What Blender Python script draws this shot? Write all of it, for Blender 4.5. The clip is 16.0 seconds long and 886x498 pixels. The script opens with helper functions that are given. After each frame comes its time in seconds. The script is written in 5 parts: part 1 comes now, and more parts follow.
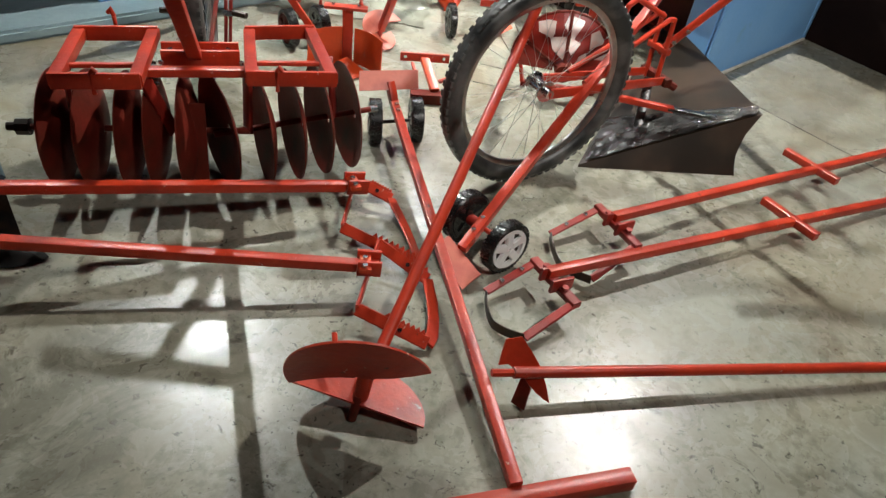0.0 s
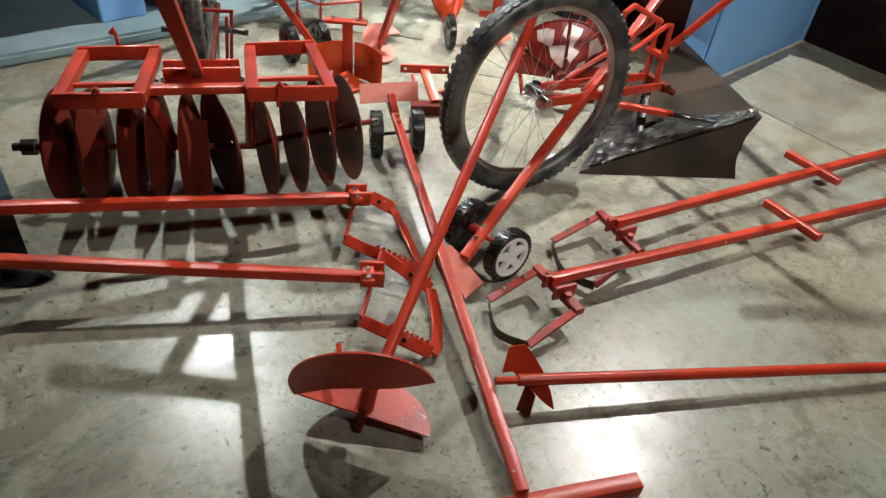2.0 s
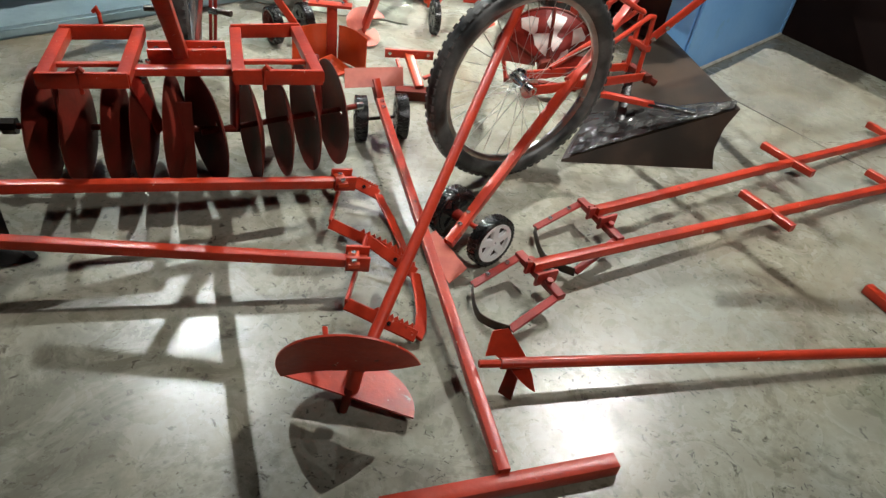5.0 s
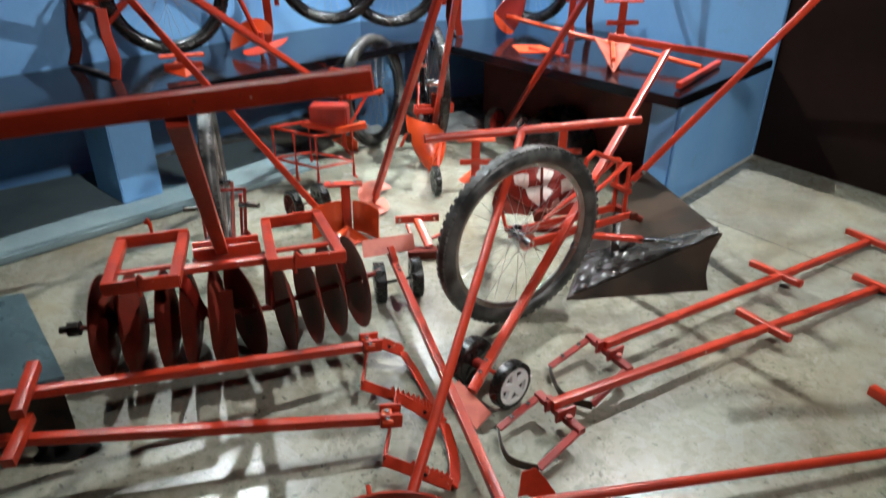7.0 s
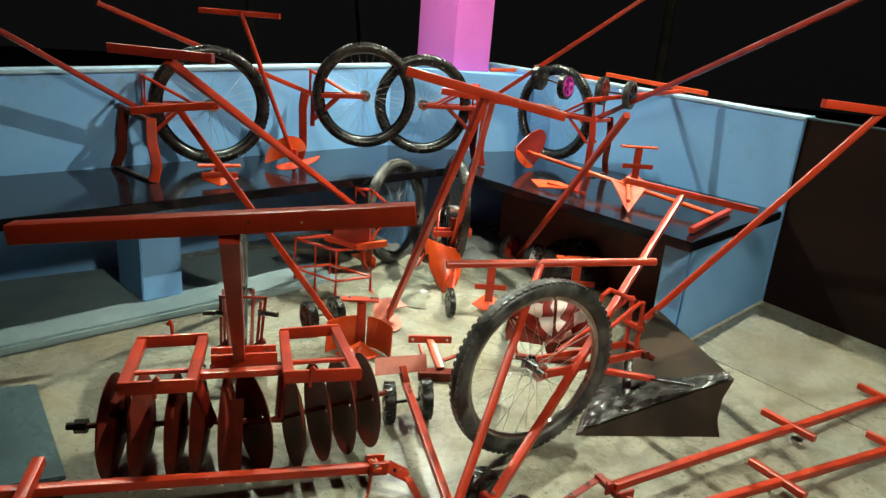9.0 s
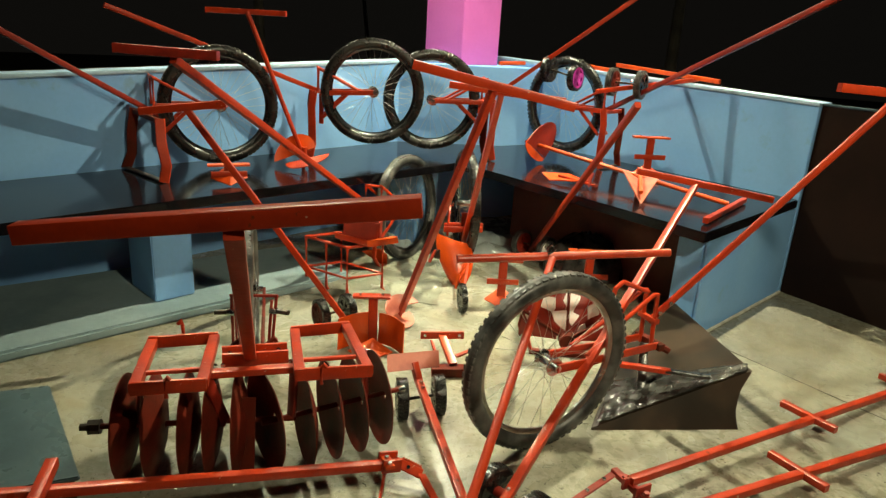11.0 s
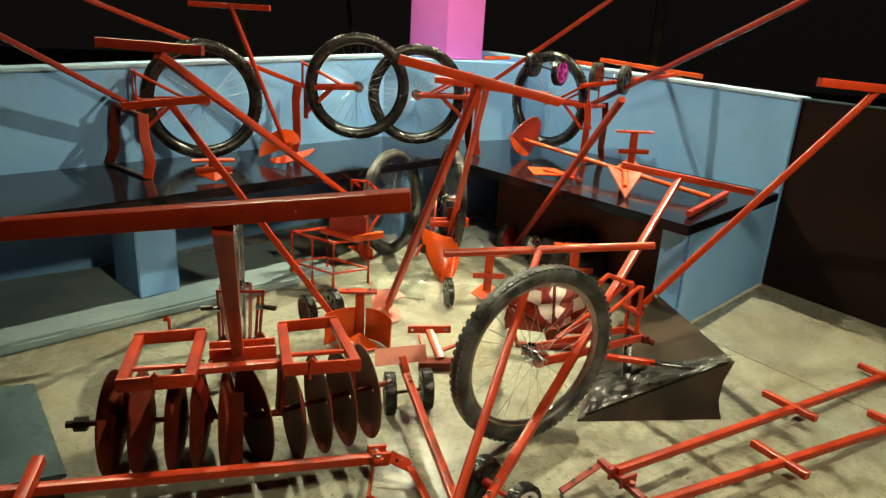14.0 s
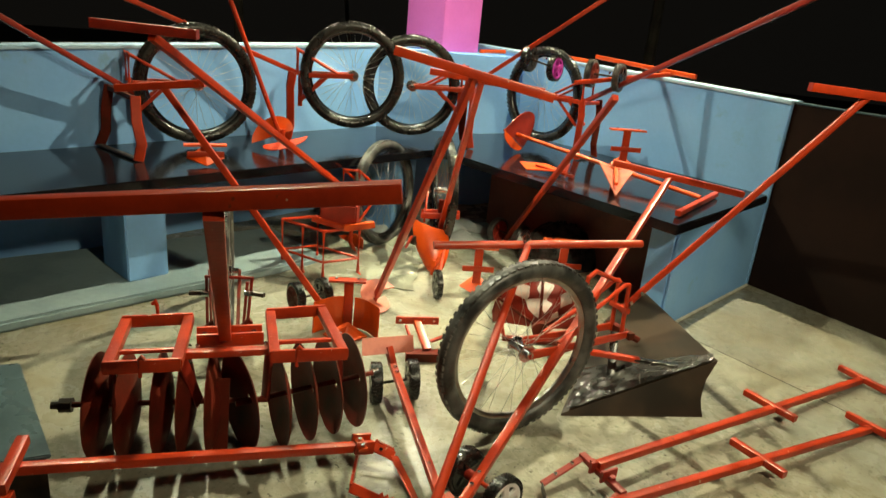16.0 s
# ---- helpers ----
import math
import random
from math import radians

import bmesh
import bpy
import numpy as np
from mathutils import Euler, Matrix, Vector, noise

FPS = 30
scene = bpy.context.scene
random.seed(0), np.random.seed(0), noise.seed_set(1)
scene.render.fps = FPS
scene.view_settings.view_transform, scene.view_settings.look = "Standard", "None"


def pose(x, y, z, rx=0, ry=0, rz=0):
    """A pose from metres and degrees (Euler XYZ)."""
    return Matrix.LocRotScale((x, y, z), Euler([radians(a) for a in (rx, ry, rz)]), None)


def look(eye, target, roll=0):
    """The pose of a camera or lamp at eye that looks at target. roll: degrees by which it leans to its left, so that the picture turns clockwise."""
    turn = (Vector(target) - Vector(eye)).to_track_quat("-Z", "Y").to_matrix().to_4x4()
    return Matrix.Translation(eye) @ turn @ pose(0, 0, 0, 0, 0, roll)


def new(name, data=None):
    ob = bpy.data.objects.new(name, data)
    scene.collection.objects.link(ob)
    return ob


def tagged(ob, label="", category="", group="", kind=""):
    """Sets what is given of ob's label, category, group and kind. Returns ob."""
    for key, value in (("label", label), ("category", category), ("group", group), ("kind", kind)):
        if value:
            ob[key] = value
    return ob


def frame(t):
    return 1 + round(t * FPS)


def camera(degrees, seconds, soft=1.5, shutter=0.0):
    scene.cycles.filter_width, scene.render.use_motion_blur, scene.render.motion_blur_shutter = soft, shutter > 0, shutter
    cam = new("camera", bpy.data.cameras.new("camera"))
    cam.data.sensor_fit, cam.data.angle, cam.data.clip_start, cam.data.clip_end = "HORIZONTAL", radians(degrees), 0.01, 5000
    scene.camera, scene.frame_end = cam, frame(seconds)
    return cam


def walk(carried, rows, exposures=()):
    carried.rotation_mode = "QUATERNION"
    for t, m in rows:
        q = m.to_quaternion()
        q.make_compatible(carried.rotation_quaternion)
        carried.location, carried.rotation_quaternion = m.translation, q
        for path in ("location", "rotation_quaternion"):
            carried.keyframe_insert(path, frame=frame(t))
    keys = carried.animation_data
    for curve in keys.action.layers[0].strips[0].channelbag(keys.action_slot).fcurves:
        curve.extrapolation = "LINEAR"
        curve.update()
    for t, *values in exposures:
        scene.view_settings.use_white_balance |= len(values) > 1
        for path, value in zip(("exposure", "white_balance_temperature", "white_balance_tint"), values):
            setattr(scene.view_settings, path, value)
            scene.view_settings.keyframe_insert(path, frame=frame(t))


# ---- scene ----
SOFT = 1.4
cam = camera(67.68, 16.0, soft=SOFT, shutter=0.5)
# t, eye x, y, z, yaw, pitch, lean to the right
ROWS = [
    (0.0, 0.000, 0.000, 1.182, 0.04, -38.98, -8.18),
    (0.5, 0.001, -0.003, 1.188, -0.09, -38.04, -8.70),
    (1.0, 0.003, -0.003, 1.185, 0.39, -38.21, -7.97),
    (1.5, 0.006, -0.003, 1.187, 0.61, -38.12, -7.07),
    (2.0, 0.011, -0.007, 1.188, 0.90, -38.20, -6.35),
    (2.5, 0.008, -0.006, 1.186, 0.21, -38.59, -7.70),
    (3.0, 0.011, -0.009, 1.188, 0.43, -38.97, -7.59),
    (3.5, 0.016, -0.005, 1.184, -2.43, -41.40, -8.87),
    (4.0, 0.016, -0.010, 1.193, -1.94, -38.50, -8.62),
    (4.2, 0.012, -0.023, 1.196, -1.71, -39.32, -8.70),
    (6.3, -0.020, -0.030, 1.247, -1.94, -37.94, -8.32),
    (6.5, -0.021, -0.051, 1.272, -0.54, -36.32, -6.04),
    (7.0, -0.008, -0.159, 1.362, 1.21, -27.78, -0.55),
    (7.5, -0.004, -0.197, 1.386, 1.70, -24.51, 0.08),
    (8.0, -0.013, -0.198, 1.397, 0.75, -22.62, -1.70),
    (8.5, -0.022, -0.195, 1.404, 3.88, -20.39, -2.16),
    (9.0, -0.055, -0.196, 1.402, 2.14, -17.71, -4.72),
    (9.5, -0.053, -0.182, 1.389, 1.85, -18.89, -3.77),
    (9.7, -0.036, -0.182, 1.395, 3.19, -18.15, -3.16),
    (11.8, -0.054, -0.173, 1.386, 3.21, -18.00, -3.43),
    (12.0, -0.055, -0.212, 1.397, 2.58, -17.91, -3.54),
    (12.5, -0.055, -0.190, 1.389, 2.97, -18.02, -2.30),
    (13.0, -0.049, -0.185, 1.388, 1.44, -18.44, -3.07),
    (13.5, -0.050, -0.189, 1.389, 1.77, -18.38, -3.10),
    (14.0, -0.052, -0.187, 1.389, 1.89, -18.42, -3.42),
    (14.5, -0.047, -0.194, 1.393, 1.04, -18.67, -2.89),
    (15.0, -0.052, -0.188, 1.393, 1.29, -19.46, -3.57),
    (15.5, -0.047, -0.199, 1.396, 1.67, -17.56, -5.04),
    (16.0, -0.049, -0.197, 1.394, 0.98, -19.07, -5.41),
]
EXPOSURES = [
    (0.0, 0.0, 6450, 10),
    (4.2, 0.0, 6450, 10),
    (6.4, 0.0, 6100, 9),
    (7.1, 0.0, 6150, 9),
    (7.5, 0.0, 6600, 8),
    (8.0, 0.0, 7600, 5),
    (8.5, 0.0, 7350, -7),
    (9.0, 0.0, 7250, -5),
    (9.6, 0.0, 7900, -6),
    (12.0, 0.0, 9500, -6),
    (16.0, 0.0, 9500, -6),
]
walk(cam, [(t, pose(x, y, z, 0, 0, yaw) @ pose(0, 0, 0, 90 + pitch) @ pose(0, 0, 0, 0, 0, -lean)) for t, x, y, z, yaw, pitch, lean in ROWS], EXPOSURES)

# ---------------------------------------------------------------- light
world = bpy.data.worlds.new("night")
world.use_nodes = True
scene.world = world
world.node_tree.nodes["Background"].inputs[0].default_value = (0.55, 0.6, 0.65, 1)
world.node_tree.nodes["Background"].inputs[1].default_value = 0.004


def lamp(name, place, target, watts, size, colour, spread=95):
    data = bpy.data.lights.new(name, "AREA")
    data.shape, data.size, data.energy, data.color, data.spread = "DISK", size, watts, colour, radians(spread)
    ob = new(name, data)
    ob.matrix_world = look(place, target)
    return ob


lamp("flood_lamp", (2.05, 4.7, 5.0), (0.0, 3.5, 0.2), 80, 0.06, (1.0, 0.98, 0.92), 63)
lamp("flood_lamp", (-2.45, 4.9, 4.9), (0.1, 3.15, 0.2), 47, 0.06, (0.95, 1.0, 0.96), 61)
lamp("pillar_lamp", (-0.3, 4.68, 2.5), (-0.45, 4.2, 0.6), 27, 0.07, (0.97, 1.0, 0.98), 165)
lamp("hall_lamp", (1.5, -0.2, 3.0), (0.2, 3.8, 0.5), 27, 0.25, (1.0, 0.96, 0.9), 92)


# ---------------------------------------------------------------- materials
def material(name, colour, rough=0.5, metal=0.0, second=None, scale=8.0, mix=0.5, bump=0.0, bump_scale=60.0, fine=0.0, coat=0.0, spots=None, rough_var=0.1, edges=(0.42, 0.62)):
    m = bpy.data.materials.new(name)
    m.use_nodes = True
    nt = m.node_tree
    n, l = nt.nodes, nt.links
    b = n["Principled BSDF"]
    b.inputs["Metallic"].default_value = metal
    b.inputs["Coat Weight"].default_value = coat
    b.inputs["Coat Roughness"].default_value = 0.15
    co = n.new("ShaderNodeTexCoord")
    nz = n.new("ShaderNodeTexNoise")
    nz.inputs["Scale"].default_value, nz.inputs["Detail"].default_value = scale, 6
    l.new(co.outputs["Object"], nz.inputs["Vector"])
    ramp = n.new("ShaderNodeMapRange")
    ramp.inputs[1].default_value, ramp.inputs[2].default_value = edges
    l.new(nz.outputs[0], ramp.inputs[0])
    mx = n.new("ShaderNodeMix")
    mx.data_type = "RGBA"
    mx.inputs[6].default_value = (*colour, 1)
    mx.inputs[7].default_value = (*(second or [c * 0.75 for c in colour]), 1)
    sc = n.new("ShaderNodeMath")
    sc.operation = "MULTIPLY"
    sc.inputs[1].default_value = mix
    l.new(ramp.outputs[0], sc.inputs[0])
    l.new(sc.outputs[0], mx.inputs[0])
    out = mx.outputs[2]
    nf = n.new("ShaderNodeTexNoise")
    nf.inputs["Scale"].default_value, nf.inputs["Detail"].default_value = bump_scale, 5
    l.new(co.outputs["Object"], nf.inputs["Vector"])
    if fine:
        hs = n.new("ShaderNodeHueSaturation")
        fm = n.new("ShaderNodeMapRange")
        fm.inputs[3].default_value, fm.inputs[4].default_value = 1 - fine, 1 + fine
        l.new(nf.outputs[0], fm.inputs[0])
        l.new(fm.outputs[0], hs.inputs["Value"])
        l.new(out, hs.inputs["Color"])
        out = hs.outputs[0]
    if spots:
        col, s_scale, lo, hi = spots
        ns = n.new("ShaderNodeTexNoise")
        ns.inputs["Scale"].default_value, ns.inputs["Detail"].default_value = s_scale, 8
        ns.inputs["Roughness"].default_value = 0.65
        l.new(co.outputs["Object"], ns.inputs["Vector"])
        sr = n.new("ShaderNodeMapRange")
        sr.inputs[1].default_value, sr.inputs[2].default_value = lo, hi
        l.new(ns.outputs[0], sr.inputs[0])
        m2 = n.new("ShaderNodeMix")
        m2.data_type = "RGBA"
        m2.inputs[7].default_value = (*col, 1)
        l.new(out, m2.inputs[6])
        l.new(sr.outputs[0], m2.inputs[0])
        out = m2.outputs[2]
    l.new(out, b.inputs["Base Color"])
    rr = n.new("ShaderNodeMapRange")
    rr.inputs[3].default_value, rr.inputs[4].default_value = max(0.02, rough - rough_var), min(1, rough + rough_var)
    l.new(nz.outputs[0], rr.inputs[0])
    l.new(rr.outputs[0], b.inputs["Roughness"])
    if bump:
        bp = n.new("ShaderNodeBump")
        bp.inputs["Strength"].default_value = bump
        bp.inputs["Distance"].default_value = 0.002
        l.new(nf.outputs[0], bp.inputs["Height"])
        l.new(bp.outputs[0], b.inputs["Normal"])
    return m


STAINS = ((1.0, 1.33, 0.22, (0.13, 0.075, 0.04), 0.4), (-0.487, 1.02, 0.09, (0.05, 0.045, 0.035), 0.8), (1.25, 1.05, 0.3, (0.11, 0.12, 0.07), 0.5),
          (-0.85, 0.75, 0.55, (0.12, 0.108, 0.075), 0.55), (0.55, 1.1, 0.12, (0.15, 0.11, 0.07), 0.5))


def floor_material():
    """Worn polished concrete: broad clouds, fine mottling, dark specks and drag marks."""
    m = bpy.data.materials.new("polished_concrete_floor")
    m.use_nodes = True
    n, l = m.node_tree.nodes, m.node_tree.links
    b = n["Principled BSDF"]
    co = n.new("ShaderNodeTexCoord")

    def noise_tex(scale, detail=6, rough=0.55, distort=0.0):
        t = n.new("ShaderNodeTexNoise")
        t.inputs["Scale"].default_value, t.inputs["Detail"].default_value = scale, detail
        t.inputs["Roughness"].default_value, t.inputs["Distortion"].default_value = rough, distort
        l.new(co.outputs["Object"], t.inputs["Vector"])
        return t.outputs[0]

    def span(src, lo, hi, a=0.0, c=1.0):
        r = n.new("ShaderNodeMapRange")
        r.inputs[1].default_value, r.inputs[2].default_value, r.inputs[3].default_value, r.inputs[4].default_value = lo, hi, a, c
        l.new(src, r.inputs[0])
        return r.outputs[0]

    def blend(fac, a, c):
        x = n.new("ShaderNodeMix")
        x.data_type = "RGBA"
        for k, v in ((6, a), (7, c)):
            if isinstance(v, tuple):
                x.inputs[k].default_value = (*v, 1)
            else:
                l.new(v, x.inputs[k])
        l.new(fac, x.inputs[0])
        return x.outputs[2]

    broad = noise_tex(1.3, 4, 0.5, 0.4)
    mid = noise_tex(6.5, 8, 0.62, 0.6)
    fine = noise_tex(34, 6, 0.6)
    speck = noise_tex(26, 4, 0.6, 0.5)
    patch = noise_tex(3.1, 9, 0.7, 1.2)
    c = blend(span(broad, 0.35, 0.65), (0.34, 0.332, 0.265), (0.275, 0.27, 0.215))
    c = blend(span(mid, 0.45, 0.62, 0.0, 0.85), c, (0.15, 0.138, 0.092))
    c = blend(span(mid, 0.36, 0.27, 0.0, 0.5), c, (0.43, 0.415, 0.35))
    c = blend(span(patch, 0.555, 0.64, 0.0, 0.7), c, (0.12, 0.094, 0.058))
    c = blend(span(fine, 0.42, 0.66, 0.0, 0.5), c, (0.12, 0.112, 0.08))
    vein = noise_tex(5.0, 10, 0.6, 2.2)
    c = blend(span(vein, 0.487, 0.5, 0.0, 0.28), c, (0.42, 0.41, 0.34))
    c = blend(span(vein, 0.5, 0.515, 0.0, 0.3), c, (0.24, 0.225, 0.17))
    c = blend(span(speck, 0.63, 0.69, 0.0, 0.8), c, (0.05, 0.042, 0.03))
    chip = noise_tex(58, 3, 0.55, 0.8)
    zone = span(patch, 0.44, 0.54)
    gate = n.new("ShaderNodeMath")
    gate.operation = "MULTIPLY"
    l.new(span(chip, 0.625, 0.66, 0.0, 0.85), gate.inputs[0])
    l.new(zone, gate.inputs[1])
    c = blend(gate.outputs[0], c, (0.045, 0.04, 0.03))
    cool = noise_tex(2.2, 3, 0.5, 0.5)
    c = blend(span(cool, 0.5, 0.64, 0.0, 0.35), c, (0.27, 0.29, 0.26))
    c = blend(span(cool, 0.46, 0.34, 0.0, 0.3), c, (0.3, 0.25, 0.16))
    for x, y, r, col, amount in STAINS:
        off = n.new("ShaderNodeVectorMath")
        off.operation = "DISTANCE"
        off.inputs[1].default_value = (x, y, 0)
        l.new(co.outputs["Object"], off.inputs[0])
        near = span(off.outputs["Value"], r, r * 0.25)
        rough_edge = span(patch, 0.42, 0.6)
        both = n.new("ShaderNodeMath")
        both.operation = "MULTIPLY"
        l.new(near, both.inputs[0])
        l.new(rough_edge, both.inputs[1])
        c = blend(span(both.outputs[0], 0.08, 0.5, 0.0, amount), c, col)
    l.new(c, b.inputs["Base Color"])
    l.new(span(mid, 0.3, 0.7, 0.19, 0.36), b.inputs["Roughness"])
    bp = n.new("ShaderNodeBump")
    bp.inputs["Strength"].default_value, bp.inputs["Distance"].default_value = 0.18, 0.002
    l.new(mid, bp.inputs["Height"])
    l.new(bp.outputs[0], b.inputs["Normal"])
    return m


RED = material("red_paint", (0.49, 0.041, 0.015), 0.32, 0, (0.36, 0.028, 0.012), 7, 0.9, 0.4, 70, 0.2, 0.0, ((0.13, 0.03, 0.015), 22, 0.66, 0.72))
RED.node_tree.nodes["Principled BSDF"].inputs["Specular IOR Level"].default_value = 0.42


def add_chips(m, colour, scale, lo, hi):
    """Sparse small chips where the paint has come off."""
    n, l = m.node_tree.nodes, m.node_tree.links
    b = n["Principled BSDF"]
    src = b.inputs["Base Color"].links[0].from_socket
    co = n.new("ShaderNodeTexCoord")
    tex = n.new("ShaderNodeTexNoise")
    tex.inputs["Scale"].default_value, tex.inputs["Detail"].default_value = scale, 4
    l.new(co.outputs["Object"], tex.inputs["Vector"])
    cut = n.new("ShaderNodeMapRange")
    cut.inputs[1].default_value, cut.inputs[2].default_value = lo, hi
    l.new(tex.outputs[0], cut.inputs[0])
    mx = n.new("ShaderNodeMix")
    mx.data_type = "RGBA"
    mx.inputs[7].default_value = (*colour, 1)
    l.new(src, mx.inputs[6])
    l.new(cut.outputs[0], mx.inputs[0])
    l.new(mx.outputs[2], b.inputs["Base Color"])


add_chips(RED, (0.62, 0.42, 0.34), 52, 0.715, 0.74)
RED_DULL = material("faded_red_paint", (0.56, 0.15, 0.1), 0.45, 0, (0.46, 0.1, 0.07), 14, 0.8, 0.2, 80, 0.1)
# Rusty discs; also shade put into far tines and the auger tip.
MAROON = material("rusty_and_shaded_red_paint", (0.15, 0.018, 0.011), 0.55, 0, (0.09, 0.018, 0.010), 7, 0.9, 0.3, 70, 0.2, 0, ((0.06, 0.021, 0.012), 9, 0.55, 0.7))
# Dark red parts; also paints the shade on shafts and handles reaching above the light.
RED_DARK = material("dark_and_shaded_red_paint", (0.34, 0.026, 0.016), 0.4, 0, (0.22, 0.018, 0.012), 9, 0.9, 0.3, 80, 0.2, 0.1)
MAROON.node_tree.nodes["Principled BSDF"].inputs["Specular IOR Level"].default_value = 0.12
ORANGE = material("orange_red_paint", (0.68, 0.075, 0.014), 0.36, 0, (0.55, 0.05, 0.012), 9, 0.7, 0.2, 90, 0.1, 0.2)
RUBBER = material("black_rubber", (0.010, 0.010, 0.010), 0.27, 0, (0.026, 0.025, 0.023), 12, 0.7, 0.3, 120, 0.2)
DUSTY = material("dusty_and_lit_black_rubber", (0.02, 0.021, 0.021), 0.4, 0, (0.11, 0.11, 0.104), 11, 0.9, 0.3, 120, 0.2)
CHROME = material("chrome_steel", (0.62, 0.64, 0.66), 0.17, 1.0, (0.5, 0.5, 0.5), 20, 0.5, 0, 60)
RIM_STEEL = material("dull_rim_steel", (0.42, 0.42, 0.42), 0.3, 1.0, (0.26, 0.22, 0.18), 16, 0.7, 0.1, 60)
RIM_DARK = material("dark_rim_steel", (0.09, 0.10, 0.115), 0.22, 1.0, (0.05, 0.055, 0.06), 16, 0.7, 0.1, 60)
SPOKE_WIRE = material("spoke_wire", (0.72, 0.72, 0.7), 0.3, 1.0, (0.5, 0.48, 0.45), 30, 0.6)
STEEL = material("dark_steel", (0.05, 0.045, 0.04), 0.4, 0.7, (0.1, 0.06, 0.04), 20, 0.6, 0.2, 100)
WHITE = material("white_plastic", (0.95, 0.95, 0.94), 0.35, 0, (0.88, 0.87, 0.84), 20, 0.5)
PINK_P = material("magenta_plastic", (0.42, 0.03, 0.3), 0.4, 0, (0.34, 0.02, 0.24), 20, 0.5)
BLUE = material("pale_blue_wall_paint", (0.215, 0.46, 0.80), 0.55, 0, (0.18, 0.41, 0.78), 2.2, 0.8, 0.3, 45, 0.06, 0, ((0.17, 0.3, 0.4), 3.5, 0.62, 0.8))
CAP = material("pale_plaster_cap", (0.36, 0.55, 0.72), 0.6, 0, (0.4, 0.54, 0.66), 6, 0.8, 0.3, 50, 0.08)
PINK = material("pink_pillar_paint", (0.56, 0.12, 0.44), 0.55, 0, (0.5, 0.1, 0.4), 3, 0.7, 0.2, 40, 0.05)
BENCH = material("black_bench_top", (0.004, 0.004, 0.006), 0.11, 0, (0.009, 0.009, 0.011), 4, 0.8, 0.2, 60, 0.15)
BENCH.node_tree.nodes["Principled BSDF"].inputs["Specular IOR Level"].default_value = 0.42
WRAP = material("dark_plastic_wrap", (0.023, 0.017, 0.012), 0.36, 0, (0.05, 0.03, 0.018), 6, 0.8, 0.2, 14, 0.25, 0.0)
WRAP.node_tree.nodes["Principled BSDF"].inputs["Specular IOR Level"].default_value = 0.3
FILM = material("clear_crumpled_film", (0.05, 0.05, 0.048), 0.22, 0, (0.012, 0.011, 0.01), 16, 0.9, 0.5, 40, 0.3, 0.15)
BROWN = material("dark_brown_panel", (0.017, 0.008, 0.006), 0.6, 0, (0.010, 0.005, 0.004), 3, 0.8, 0.2, 40, 0.12)
BROWN.node_tree.nodes["Principled BSDF"].inputs["Specular IOR Level"].default_value = 0.1
BROWN_RED = material("reddish_brown_board", (0.12, 0.036, 0.024), 0.6, 0, (0.05, 0.018, 0.013), 4, 0.8, 0.2, 40, 0.15)
PLINTH = material("blue_grey_plinth", (0.26, 0.36, 0.39), 0.6, 0, (0.18, 0.27, 0.3), 3, 0.8, 0.3, 40, 0.1)
GALV = material("grey_blue_metal_sheet", (0.095, 0.15, 0.17), 0.29, 0.4, (0.06, 0.1, 0.12), 7, 0.9, 0.3, 70, 0.15, 0.0, ((0.16, 0.2, 0.2), 30, 0.6, 0.7))
SOIL = material("dark_soil", (0.03, 0.027, 0.02), 0.9, 0, (0.02, 0.02, 0.015), 1.5, 0.8, 0.5, 20, 0.2)
BARK = material("dark_tree_bark", (0.05, 0.043, 0.032), 0.9, 0, (0.025, 0.022, 0.018), 4, 0.8, 0.6, 30, 0.2)
FLOOR = floor_material()

# ---------------------------------------------------------------- building helpers
PLACE = {}
Z = Vector((0, 0, 1))
V = Vector


def thing(name, place, label, category, group="", kind=""):
    ob = new(name)
    ob.empty_display_size = 0.05
    ob.location = place
    PLACE[ob.name] = Matrix.Translation(place)
    return tagged(ob, label, category, group, kind)


def put(name, mesh, mat, parent, m=None, label=""):
    """Link a mesh under a thing or part, at the world pose m."""
    ob = new(name, mesh)
    if not mesh.materials:
        mesh.materials.append(mat)
    m = m or Matrix()
    ob.parent = parent
    ob.matrix_basis = PLACE[parent.name].inverted() @ m
    PLACE[ob.name] = m
    if label:
        tagged(ob, label)
    return ob


def mesh_of(name, bm, smooth=True):
    me = bpy.data.meshes.new(name)
    bmesh.ops.recalc_face_normals(bm, faces=bm.faces)
    bm.to_mesh(me)
    bm.free()
    if smooth:
        for p in me.polygons:
            p.use_smooth = True
        me.set_sharp_from_angle(angle=radians(32))
    return me


def part(name, bm, mat, parent, label=""):
    """One mesh in world metres under a thing or part."""
    me = mesh_of(name, bm)
    c = sum((v.co for v in me.vertices), V()) / max(1, len(me.vertices))
    me.transform(Matrix.Translation(-c))
    return put(name, me, mat, parent, Matrix.Translation(c), label)


def structure(name, bm, mat, label, category):
    me = mesh_of(name, bm)
    ob = new(name, me)
    me.materials.append(mat)
    PLACE[ob.name] = Matrix()
    return tagged(ob, label, category, "", "structure")


def axes(d, up=Z):
    d = V(d).normalized()
    s = d.cross(up)
    if s.length < 1e-3:
        s = d.cross(V((0, 1, 0)))
    s.normalize()
    return d, s, s.cross(d).normalized()


